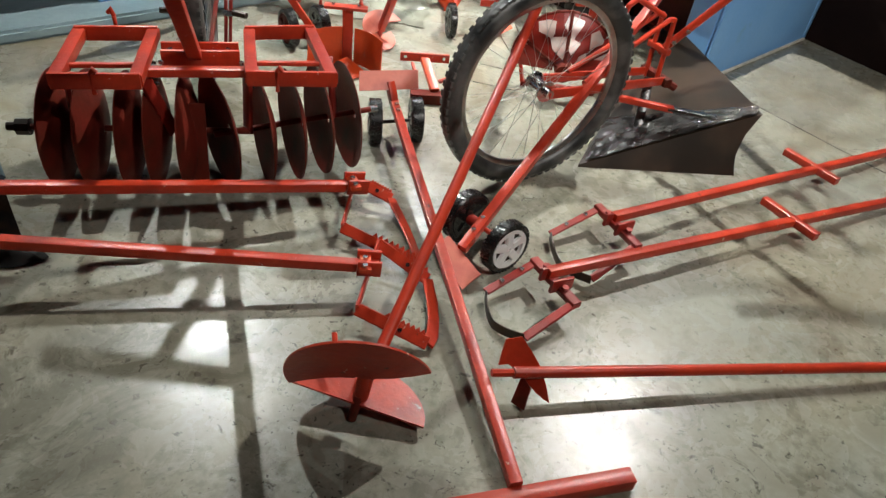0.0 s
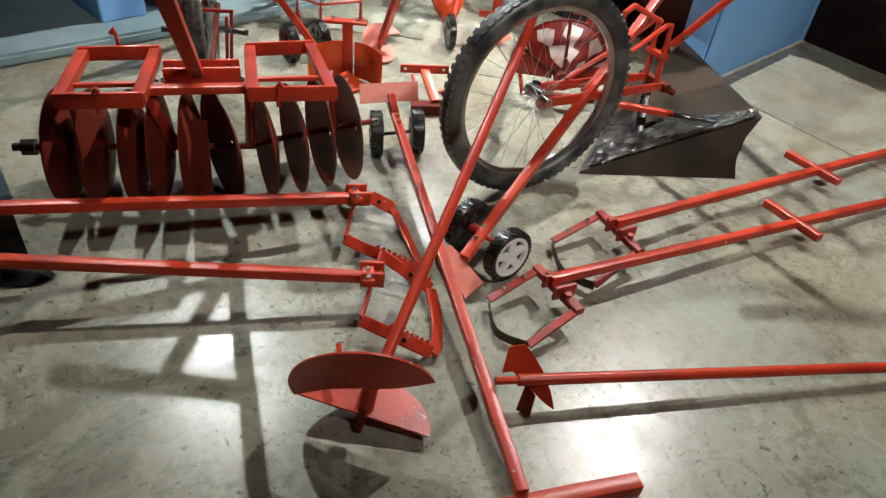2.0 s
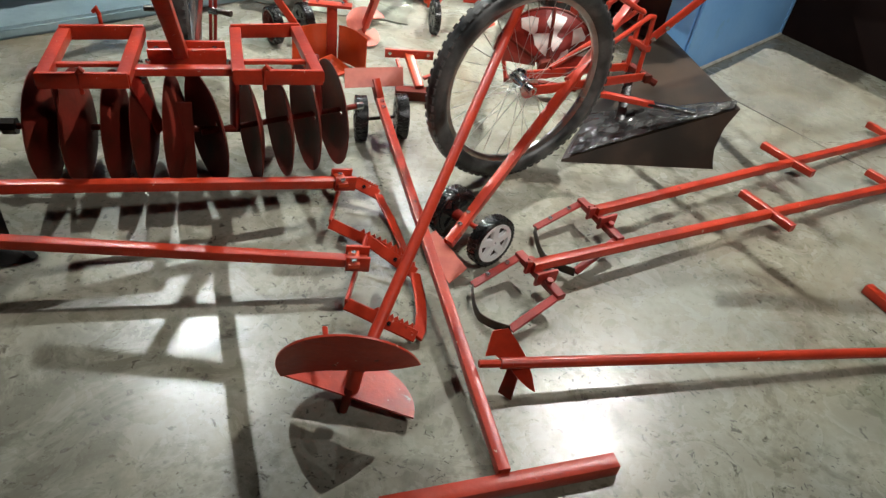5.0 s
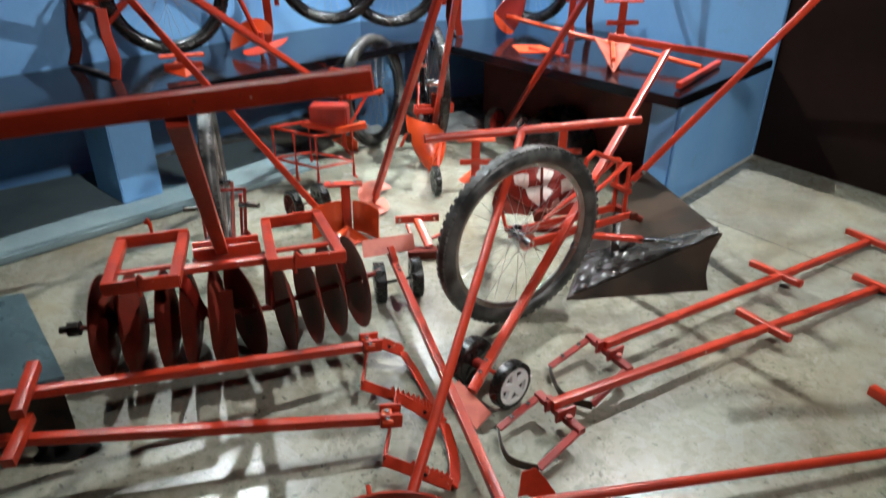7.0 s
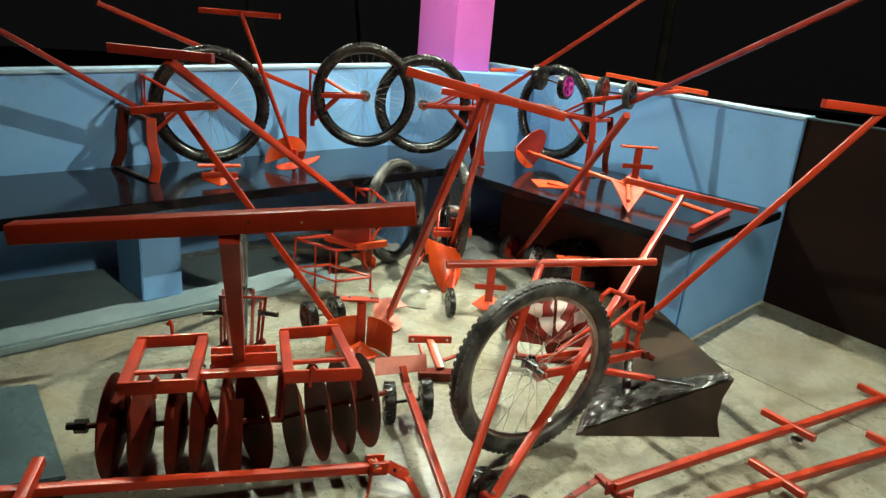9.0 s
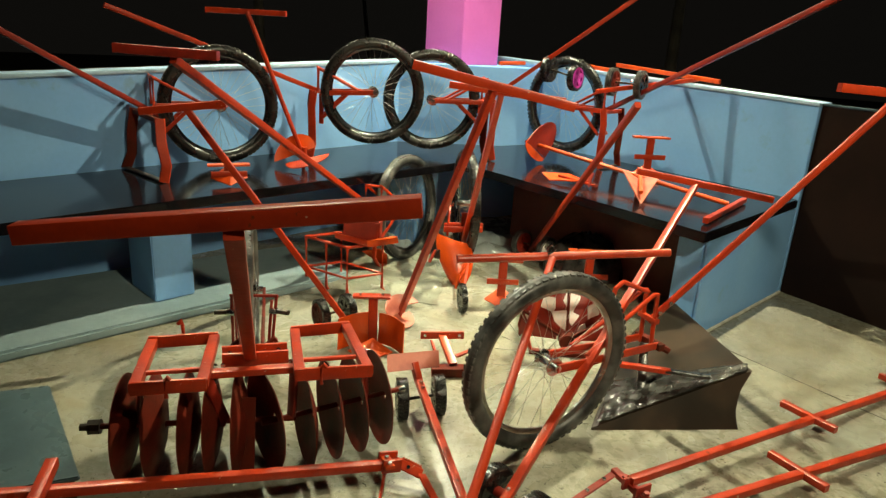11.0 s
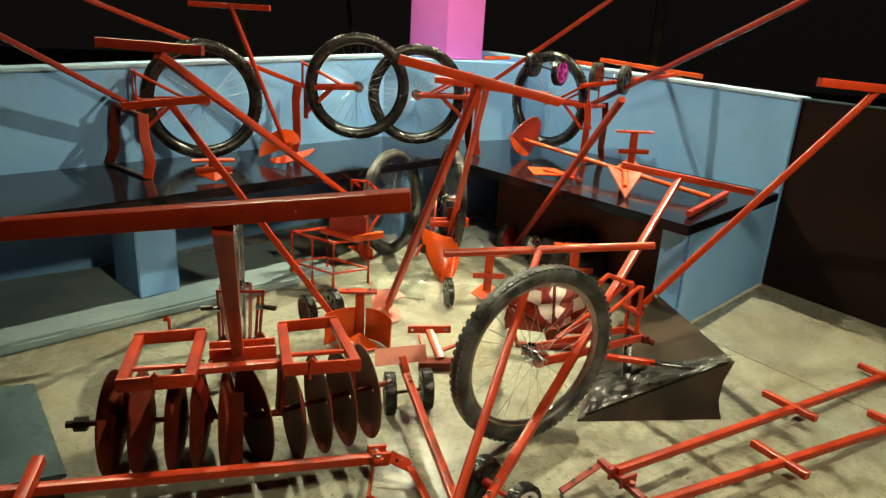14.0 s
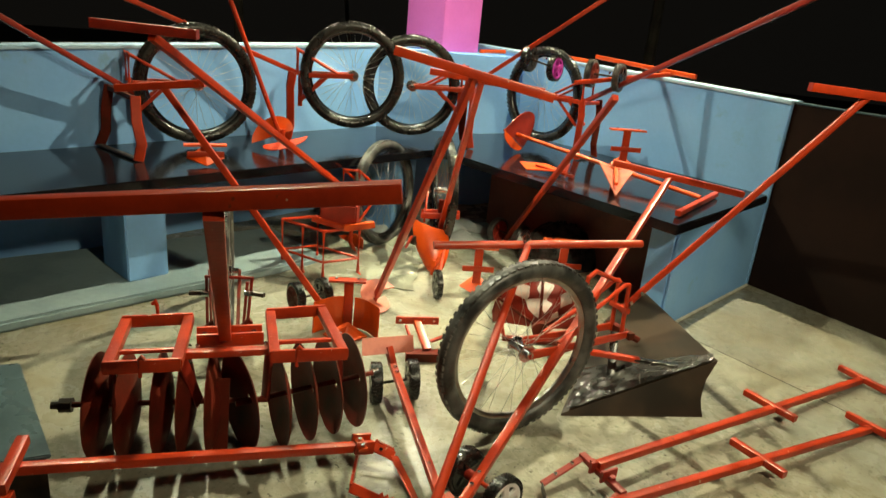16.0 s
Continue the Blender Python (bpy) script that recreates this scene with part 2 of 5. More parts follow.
def rounded(w, h, r, n=2):
    """The outline of a rounded bar, about its centre."""
    pts = []
    for cx, cy, a0 in ((w / 2 - r, h / 2 - r, 0), (-w / 2 + r, h / 2 - r, 90), (-w / 2 + r, -h / 2 + r, 180), (w / 2 - r, -h / 2 + r, 270)):
        for k in range(n + 1):
            a = radians(a0 + 90 * k / n)
            pts.append((cx + r * math.cos(a), cy + r * math.sin(a)))
    return pts


def sweep(bm, points, outline, up=Z, closed=False):
    """Carry an outline along a line of points."""
    points = [V(p) for p in points]
    rings = []
    n = len(points)
    for i, p in enumerate(points):
        a = points[i - 1] if (i or closed) else p
        b = points[(i + 1) % n] if (i < n - 1 or closed) else p
        d0, d1 = (p - a), (b - p)
        t = (d0.normalized() if d0.length else V()) + (d1.normalized() if d1.length else V())
        d, s, u = axes(t, up)
        k = 1.0
        if d0.length and d1.length:
            k = 1 / max(0.5, math.cos(d0.angle(d1) / 2))
        flat = (d0.normalized() - d1.normalized()) if d0.length and d1.length else V()
        ks = k if abs(flat.dot(s)) >= abs(flat.dot(u)) else 1.0
        ku = k if ks == 1.0 else 1.0
        rings.append([bm.verts.new(p + s * x * ks + u * y * ku) for x, y in outline])
    m = len(outline)
    for i in range(n - (0 if closed else 1)):
        r0, r1 = rings[i], rings[(i + 1) % n]
        for j in range(m):
            bm.faces.new((r0[j], r0[(j + 1) % m], r1[(j + 1) % m], r1[j]))
    if not closed:
        bm.faces.new(rings[0][::-1])
        bm.faces.new(rings[-1])
    return bm


def bar(a, b, w=0.03, h=None, up=Z, r=0.003):
    h = h or w
    return sweep(bmesh.new(), [a, b], rounded(w, h, min(r, w * 0.4, h * 0.4)), up)


def strip(points, w, h, up=Z):
    return sweep(bmesh.new(), points, rounded(w, h, min(w, h) * 0.3, 1), up)


def circle(r, n=12):
    return [(r * math.cos(2 * math.pi * k / n), r * math.sin(2 * math.pi * k / n)) for k in range(n)]


def tube(a, b, r, n=14):
    return sweep(bmesh.new(), [a, b], circle(r, n))


def rod(points, r, n=10, closed=False):
    return sweep(bmesh.new(), points, circle(r, n), Z, closed)


def lathe(profile, n=36, axis_m=None):
    """Turn (radius, along) pairs about the local Y axis; the profile is a closed loop."""
    bm = bmesh.new()
    rings = []
    for k in range(n):
        a = 2 * math.pi * k / n
        rings.append([bm.verts.new((r * math.cos(a), y, r * math.sin(a))) for r, y in profile])
    m = len(profile)
    for k in range(n):
        r0, r1 = rings[k], rings[(k + 1) % n]
        for j in range(m):
            bm.faces.new((r0[j], r0[(j + 1) % m], r1[(j + 1) % m], r1[j]))
    if axis_m:
        bm.transform(axis_m)
    return bm


def box(lo, hi, bevel=0.004, m=None):
    bm = bmesh.new()
    bmesh.ops.create_cube(bm, size=1)
    lo, hi = V(lo), V(hi)
    bmesh.ops.transform(bm, matrix=Matrix.Translation((lo + hi) / 2) @ Matrix.Diagonal((*(hi - lo), 1)), verts=bm.verts)
    if bevel:
        bmesh.ops.bevel(bm, geom=bm.edges[:], offset=bevel, segments=2, affect="EDGES")
    if m:
        bm.transform(m)
    return bm


def prism(outline, z0, z1, bevel=0.0):
    """Upright walls over a plan outline."""
    bm = bmesh.new()
    lo = [bm.verts.new((x, y, z0)) for x, y in outline]
    hi = [bm.verts.new((x, y, z1)) for x, y in outline]
    bm.faces.new(lo[::-1])
    bm.faces.new(hi)
    n = len(lo)
    for i in range(n):
        bm.faces.new((lo[i], lo[(i + 1) % n], hi[(i + 1) % n], hi[i]))
    if bevel:
        bmesh.ops.bevel(bm, geom=bm.edges[:], offset=bevel, segments=2, affect="EDGES")
    return bm


def plate(points, t=0.004, normal=None):
    """A flat or bent sheet from a row of corner points, with thickness."""
    bm = bmesh.new()
    vs = [bm.verts.new(V(p)) for p in points]
    f = bm.faces.new(vs)
    bm.normal_update()
    nrm = V(normal) if normal else f.normal.copy()
    back = [bm.verts.new(v.co - nrm * t) for v in vs]
    bm.faces.new(back[::-1])
    n = len(vs)
    for i in range(n):
        bm.faces.new((vs[i], back[i], back[(i + 1) % n], vs[(i + 1) % n]))
    return bm


def sheet(grid, t=0.004):
    """A curved sheet over a grid of points, with thickness."""
    bm = bmesh.new()
    rows = [[bm.verts.new(V(p)) for p in row] for row in grid]
    for i in range(len(rows) - 1):
        for j in range(len(rows[0]) - 1):
            bm.faces.new((rows[i][j], rows[i][j + 1], rows[i + 1][j + 1], rows[i + 1][j]))
    bmesh.ops.recalc_face_normals(bm, faces=bm.faces)
    bmesh.ops.solidify(bm, geom=bm.faces[:], thickness=t)
    return bm


def joined(*bms):
    out = bmesh.new()
    for b in bms:
        me = bpy.data.meshes.new("tmp")
        b.to_mesh(me)
        b.free()
        out.from_mesh(me)
        bpy.data.meshes.remove(me)
    return out


def bolt(parent, p, d=Z, r=0.007, name="bolt", mat=None):
    d, s, u = axes(d)
    p = V(p)
    bm = sweep(bmesh.new(), [p - d * 0.002, p + d * 0.006], circle(r, 6))
    return part(name, bm, mat or CHROME, parent)


def facing(p, axis, spin=0.0):
    """A pose at p whose local Y points along axis, with local Z as upright as can be."""
    y = V(axis).normalized()
    x = y.cross(Z).normalized()
    z = x.cross(y)
    return Matrix.Translation(p) @ Matrix((x, y, z)).transposed().to_4x4() @ Matrix.Rotation(spin, 4, "Y")


# ---------------------------------------------------------------- wheels
def tyre_mesh(R=0.332, sec=0.031):
    prof = [((R - sec) + sec * math.cos(a), sec * 0.95 * math.sin(a)) for a in [2 * math.pi * k / 14 for k in range(14)]]
    bm = lathe(prof, 64)
    lugs = []
    n = 74
    for k in range(n):
        a = 2 * math.pi * k / n
        for side in (-1, 1):
            b = box((-0.006, -0.0055, -0.0085), (0.006, 0.0055, 0.0085), 0)
            tilt = Matrix.Rotation(side * 0.45, 4, "Z")
            out = Matrix.Translation((0, side * 0.0155, R - 0.0087)) @ Matrix.Rotation(-side * 0.5, 4, "X") @ Matrix.Rotation(math.pi / 2, 4, "Y") @ tilt
            b.transform(Matrix.Rotation(a + (0.05 if side > 0 else 0), 4, "Y") @ out)
            lugs.append(b)
    return mesh_of("tyre", joined(bm, *lugs))


def rim_mesh(R=0.28):
    prof = [(R, -0.013), (R + 0.004, -0.012), (R + 0.002, 0.0), (R + 0.004, 0.012), (R, 0.013), (R - 0.014, 0.011), (R - 0.022, 0.005), (R - 0.022, -0.005), (R - 0.014, -0.011)]
    return mesh_of("wheel", lathe(prof, 64))


def hub_mesh():
    prof = [(0.006, -0.055), (0.014, -0.055), (0.014, -0.037), (0.033, -0.036), (0.033, -0.031), (0.023, -0.026), (0.020, 0.0), (0.023, 0.026), (0.033, 0.031), (0.033, 0.036), (0.014, 0.037), (0.014, 0.055), (0.006, 0.055)]
    return mesh_of("hub", lathe(prof, 20))


SPOKE = mesh_of("spoke", sweep(bmesh.new(), [(0, 0, 0), (0, 0, 1)], circle(0.0008, 5), V((0, 1, 0))))
TYRE, RIM, HUB = tyre_mesh(), rim_mesh(), hub_mesh()
TYRE_DUSTY, RIM_GREY = TYRE.copy(), RIM.copy()


def bike_wheel(parent, centre, axis, size=1.0, spokes=32, dusty=False):
    m = facing(centre, axis) @ Matrix.Diagonal((size, size, size, 1))
    wheel = put("wheel", RIM_GREY if dusty else RIM, RIM_STEEL if dusty else RIM_DARK, parent, m, "dull steel rim with thin wire spokes")
    put("tyre", TYRE_DUSTY if dusty else TYRE, DUSTY if dusty else RUBBER, wheel, m, "dusty black knobbly bicycle tyre" if dusty else "black knobbly rubber bicycle tyre")
    put("hub", HUB, CHROME, wheel, m)
    for k in range(spokes):
        a = 2 * math.pi * k / spokes
        side = 1 if k % 2 else -1
        b = a + (0.75 if (k // 2) % 2 else -0.75)
        p0 = V((0.023 * math.cos(b), side * 0.031, 0.023 * math.sin(b)))
        p1 = V((0.268 * math.cos(a), side * 0.002, 0.268 * math.sin(a)))
        d, s, u = axes(p1 - p0, V((0, 1, 0)))
        k3 = Matrix((s, u, d)).transposed().to_4x4() @ Matrix.Diagonal((1, 1, (p1 - p0).length, 1))
        put("spoke", SPOKE, SPOKE_WIRE, wheel, m @ Matrix.Translation(p0) @ k3)
    return wheel


def small_tyre_mesh(R, w):
    prof = [(R * 0.78, -w * 0.42), (R * 0.83, -w / 2), (R * 0.94, -w / 2), (R, -w * 0.38), (R, w * 0.38), (R * 0.94, w / 2), (R * 0.83, w / 2), (R * 0.78, w * 0.42)]
    bm = lathe(prof, 40)
    lugs = []
    for k in range(40):
        a = 2 * math.pi * k / 40
        for side in (-1, 1):
            b = box((-R * 0.04, -w * 0.2, -0.002), (R * 0.04, w * 0.2, 0.002), 0)
            b.transform(Matrix.Rotation(a + side * 0.05, 4, "Y") @ Matrix.Translation((0, side * w * 0.24, R + 0.001)) @ Matrix.Rotation(side * 0.3, 4, "Z"))
            lugs.append(b)
    return mesh_of("tyre", joined(bm, *lugs))


def small_hub_mesh(R, w, webbed=True):
    bms = [lathe([(R * 0.66, -w * 0.5), (R * 0.81, -w * 0.52), (R * 0.81, w * 0.52), (R * 0.66, w * 0.5)], 32), lathe([(R * 0.1, -w * 0.36), (R * 0.7, -w * 0.36), (R * 0.7, w * 0.36), (R * 0.1, w * 0.36)], 32), lathe([(0.004, -w * 0.5), (R * 0.22, -w * 0.46), (R * 0.24, 0), (R * 0.22, w * 0.46), (0.004, w * 0.5)], 20)]
    if not webbed:
        bms.pop(1).free()
    for k in range(5):
        b = box((-R * 0.16, -w * 0.5, R * 0.18), (R * 0.16, w * 0.5, R * 0.7), 0.002)
        b.transform(Matrix.Rotation(2 * math.pi * k / 5, 4, "Y"))
        bms.append(b)
    return mesh_of("wheel", joined(*bms))


SMALL = {}


def small_wheel(parent, centre, axis, R=0.075, w=0.042, mat=None, label="black plastic wheel", rubber=None):
    mat = mat or RUBBER
    key = (R, w)
    if key not in SMALL:
        SMALL[key] = small_tyre_mesh(R, w)
    hk = (R, w, mat.name)
    if hk not in SMALL:
        solid = mat is RUBBER or mat is MAROON
        SMALL[hk] = small_hub_mesh(R, w, solid)
        if not solid:
            SMALL[hk + ("web",)] = mesh_of("web", lathe([(R * 0.1, -w * 0.2), (R * 0.7, -w * 0.2), (R * 0.7, w * 0.2), (R * 0.1, w * 0.2)], 32))
    m = facing(centre, axis)
    wheel = put("wheel", SMALL[hk], mat, parent, m, label)
    put("tyre", SMALL[key], rubber or RUBBER, wheel, m)
    if hk + ("web",) in SMALL:
        put("web", SMALL[hk + ("web",)], STEEL if mat is WHITE else mat, wheel, m)
    return wheel


# ---------------------------------------------------------------- structure
BENCH_H = 0.58


def plan(p):
    return (p[0], p[1])


def wall_outline(a, b, n, t):
    return [plan(a), plan(b), plan(b + n * t), plan(a + n * t)]


bm = bmesh.new()
bmesh.ops.create_grid(bm, x_segments=1, y_segments=1, size=400)
ground = structure("ground", bm, SOIL, "dark bare ground beyond the display at night", "ground")
ground.location.z = -0.06

NIGHT = bpy.data.materials.new("night_backdrop")
NIGHT.use_nodes = True
nn, nl = NIGHT.node_tree.nodes, NIGHT.node_tree.links
nn["Principled BSDF"].inputs["Base Color"].default_value = (0.004, 0.004, 0.004, 1)
nn["Principled BSDF"].inputs["Roughness"].default_value = 1.0
dim = nn.new("ShaderNodeTexNoise")
dim.inputs["Scale"].default_value = 0.35
dim_map = nn.new("ShaderNodeMapRange")
dim_map.inputs[1].default_value, dim_map.inputs[2].default_value, dim_map.inputs[3].default_value, dim_map.inputs[4].default_value = 0.35, 0.65, 0.0035, 0.0085
nl.new(dim.outputs[0], dim_map.inputs[0])
nn["Principled BSDF"].inputs["Emission Color"].default_value = (0.75, 0.72, 0.85, 1)
nl.new(dim_map.outputs[0], nn["Principled BSDF"].inputs["Emission Strength"])
bm = bmesh.new()
ring = [[bm.verts.new((28 * math.cos(k * math.pi / 24), 28 * math.sin(k * math.pi / 24), z)) for z in (-1.0, 25.0)] for k in range(49)]
for r0, r1 in zip(ring, ring[1:]):
    bm.faces.new((r0[0], r1[0], r1[1], r0[1]))
structure("backdrop", bm, NIGHT, "dim dark night beyond the parapet", "backdrop")

bm = prism([(-4.5, -4.0), (4.5, -4.0), (4.5, 6.5), (-4.5, 6.5)], -0.05, 0.0)
floor_ob = structure("floor", bm, FLOOR, "polished mottled concrete floor with dark stains", "floor")
crack = V((1.07, 2.96, 0.0)), V((1.2, 2.83, 0.0)), V((1.35, 2.65, 0.0)), V((1.57, 2.38, 0.0)), V((1.9, 1.98, 0.0))
part("joint", strip(crack, 0.006, 0.003), SOIL, floor_ob, "thin dark crack in the concrete")

def sloped(outline, z0, tops, bevel=0.004):
    bm = prism(outline, z0, 9.0)
    hi = [v for v in bm.verts if v.co.z > 8]
    for v in hi:
        k = min(range(len(outline)), key=lambda i: (outline[i][0] - v.co.x) ** 2 + (outline[i][1] - v.co.y) ** 2)
        v.co.z = tops[k]
    bmesh.ops.bevel(bm, geom=bm.edges[:], offset=bevel, segments=2, affect="EDGES")
    return bm


def parapet(name, trim, a, b, n, za, zb):
    o = wall_outline(a, b, n, 0.15)
    structure(name, sloped(o, 0.0, (za, zb, zb, za)), BLUE, "low pale blue painted parapet wall", "wall")
    o2 = wall_outline(a - n * 0.007, b - n * 0.007, n, 0.164)
    bm = bmesh.new()
    lo = [bm.verts.new((x, y, z)) for (x, y), z in zip(o2, (za, zb, zb, za))]
    hi = [bm.verts.new((v.co.x, v.co.y, v.co.z + 0.022)) for v in lo]
    bm.faces.new(lo[::-1])
    bm.faces.new(hi)
    for i in range(4):
        bm.faces.new((lo[i], lo[(i + 1) % 4], hi[(i + 1) % 4], hi[i]))
    bmesh.ops.bevel(bm, geom=bm.edges[:], offset=0.005, segments=2, affect="EDGES")
    structure(trim, bm, CAP, "pale plastered top of the parapet wall", "trim")


WA, WB = V((-3.70, 1.285, 0)), V((-0.065, 5.69, 0))
NW = V((-(WB - WA).y, (WB - WA).x, 0)).normalized()
rb = V((1.79, 3.73, 0))
NE = V((-(rb - WB).y, (rb - WB).x, 0)).normalized()
parapet("wall_north_west", "trim_west", WA, WB, NW, 0.99, 1.197)
parapet("wall_north_east", "trim_east", WB, rb, NE, 1.207, 1.112)

# corner block and the square pillar on it
q = [(-0.74, 4.875), (0.06, 4.99), (0.36, 5.24), (-0.03, 5.66)]
structure("corner_block", prism(q, 0.0, 1.165, 0.004), BLUE, "pale blue block filling the corner of the parapet", "wall")
pc = V((-0.292, 5.03, 0))
q = [plan(pc), plan(pc + V((0.278, 0.278, 0))), plan(pc + V((0, 0.556, 0))), plan(pc + V((-0.305, 0.29, 0)))]
structure("pillar", prism(q, 1.168, 3.4, 0.004), PINK, "square pillar painted bright pink above the parapet", "pillar")

# plinth under the west bench
pa, pb = V((-2.9, 1.13, 0)), V((-0.78, 3.36, 0))
pn = V((-0.72, 0.69, 0))
structure("plinth", prism([plan(pa), plan(pb), plan(pb + pn * 0.62), plan(pa + pn * 1.0)], 0.0, 0.05, 0.012), PLINTH, "low blue-grey painted concrete step under the bench", "step")

# benches: black slabs on blue piers
fl0, fl1 = V((-2.75, 1.24, 0)), V((-0.22, 4.16, 0))
structure("bench_west", prism([plan(fl0), plan(fl1), plan(V((-0.20, 4.94, 0))), (-0.745, 4.865), plan(WA + (WB - WA) * 0.10 - NW * 0.004)], BENCH_H - 0.05, BENCH_H, 0.006), BENCH, "long black polished bench slab along the blue parapet", "bench")
fr0 = V((-0.214, 4.166, 0))
structure("bench_east", prism([plan(fr0), plan(V((0.992, 2.83, 0))), plan(rb - NE * 0.004), (0.36, 5.22), (0.062, 4.98), (-0.194, 4.942)], BENCH_H - 0.052, BENCH_H - 0.001, 0.006), BENCH, "long black polished bench slab along the blue parapet", "bench")
for k, (x, y) in enumerate(((-1.545, 2.80), (-2.6, 1.66), (-0.42, 4.12))):
    p = V((x, y, 0))
    d1 = V((0.655, 0.756, 0))
    o = [plan(p - d1 * 0.1), plan(p + d1 * 0.1), plan(p + d1 * 0.1 + V((-0.756, 0.655, 0)) * 0.3), plan(p - d1 * 0.1 + V((-0.756, 0.655, 0)) * 0.3)]
    structure("pier", prism(o, 0.05 if k < 2 else 0, BENCH_H - 0.05, 0.006), BLUE, "pale blue painted pier carrying the bench", "pier")
e0, e1 = V((1.03, 2.925, 0)), rb - NE * 0.005
ue = (rb - WB).normalized()
structure("bench_end_face", prism(wall_outline(e0 + ue * 0.014, e1 + ue * 0.0, -ue, 0.012), 0.0, BENCH_H - 0.055, 0.003), BLUE, "pale blue plastered face of the bench end", "wall")
structure("bench_end_wall", prism(wall_outline(e0 - ue * 0.003, e1 - ue * 0.016, -ue, 0.14), 0.0, BENCH_H - 0.053, 0.004), BLUE, "pale blue painted wall closing the bench end", "wall")
MORTAR = material("white_mortar", (0.7, 0.68, 0.6), 0.8, 0, (0.5, 0.48, 0.4), 18, 0.7, 0.5, 60, 0.1)
structure("baseboard", prism([plan(e0 + ue * 0.016), plan(e1 + ue * 0.003), plan(e1 + ue * 0.018), plan(e0 + ue * 0.03)], 0.0, 0.014, 0.003), MORTAR, "thin pale mortar line along the foot of the wall", "trim")

bp0 = fr0 + V((0.733, 0.68, 0)) * 0.47 + V((0.68, -0.733, 0)) * 0.05
structure("panel_under_bench", prism(wall_outline(bp0, bp0 + V((0.68, -0.733, 0)) * 1.5, V((0.733, 0.68, 0)), 0.03), 0.0, BENCH_H - 0.06, 0.004), BROWN_RED, "dark reddish-brown board under the bench", "wall")

# dark panel fence to the east, and the dark beyond
d0 = rb + NE * 0.02 + ue * 0.004
dd = V((0.585, -0.811, 0))
dn = V((0.811, 0.585, 0))
structure("panel_wall_east", prism(wall_outline(d0, d0 + dd * 6, dn, 0.06), 0.0, 1.12, 0.004), BROWN, "dark brown boarded panel wall", "wall")
structure("trim_panel", prism(wall_outline(d0 - dn * 0.006, d0 + dd * 6, dn, 0.072), 1.12, 1.13, 0.002), GALV, "thin pale metal edging on the panel wall", "trim")


def trunk(x, y, r, lean):
    t = thing("tree", (x, y, -0.06), "dim slender tree trunk in the night behind the wall", "tree", "trees behind the wall")
    pts = [(x + lean * k * 0.12 + 0.03 * math.sin(k * 1.7), y, -0.06 + k * 0.9) for k in range(7)]
    bm = bmesh.new()
    rings = []
    for k, p in enumerate(pts):
        rr = r * (1 - 0.09 * k)
        rings.append([bm.verts.new((p[0] + rr * math.cos(a), p[1] + rr * math.sin(a), p[2])) for a in [2 * math.pi * j / 10 for j in range(10)]])
    for k in range(len(rings) - 1):
        for j in range(10):
            bm.faces.new((rings[k][j], rings[k][(j + 1) % 10], rings[k + 1][(j + 1) % 10], rings[k + 1][j]))
    part("trunk", bm, BARK, t)


trunk(2.0, 8.2, 0.08, 0.3)
trunk(-1.6, 8.6, 0.03, -0.5)
trunk(-2.9, 8.0, 0.07, 0.1)

# ---------------------------------------------------------------- metal sheet on the floor
t = thing("low_box", (-1.5, 1.35, 0), "low box with a grey-blue sheet metal top on the floor", "box")
part("body", prism([(-1.089, 1.256), (-1.446, 1.670), (-1.981, 1.406), (-1.623, 0.993)], 0.0, 0.187, 0.006), STEEL, t)
part("top", prism([(-1.070, 1.252), (-1.443, 1.684), (-1.999, 1.410), (-1.626, 0.978)], 0.187, 0.2, 0.004), GALV, t, "grey-blue sheet metal top")


# black cloth by the box
random.seed(7)
CLOTH = material("black_cloth", (0.006, 0.006, 0.006), 0.9, 0, (0.014, 0.013, 0.012), 20, 0.8, 0.5, 60, 0.2)
bc = thing("cloth", (-1.08, 1.185, 0), "crumpled black cloth lying on the floor beside the low box", "cloth")
grid = []
for r in range(9):
    row = []
    for a in range(25):
        ang = a * math.pi / 12
        reach = r / 8 * (1 + 0.14 * math.sin(3 * ang + 1) + 0.09 * math.sin(5 * ang))
        x, y = -1.085 + 0.085 * reach * math.cos(ang), 1.182 + 0.05 * reach * math.sin(ang)
        row.append((x, y, 0.006 + 0.05 * (1 - (r / 8) ** 2) * (0.75 + 0.9 * noise.noise(V((x * 38, y * 38, 0.3))))))
    grid.append(row)
part("cloth", sheet(grid, 0.003), CLOTH, bc)


# ---------------------------------------------------------------- disc harrow
def disc_mesh(R=0.165):
    prof = [(0.012, 0.034), (0.06, 0.03), (0.11, 0.019), (R * 0.9, 0.007), (R, 0.0), (R, -0.003), (R * 0.9, 0.003), (0.11, 0.015), (0.06, 0.026), (0.012, 0.03)]
    return mesh_of("disc", lathe(prof, 40))


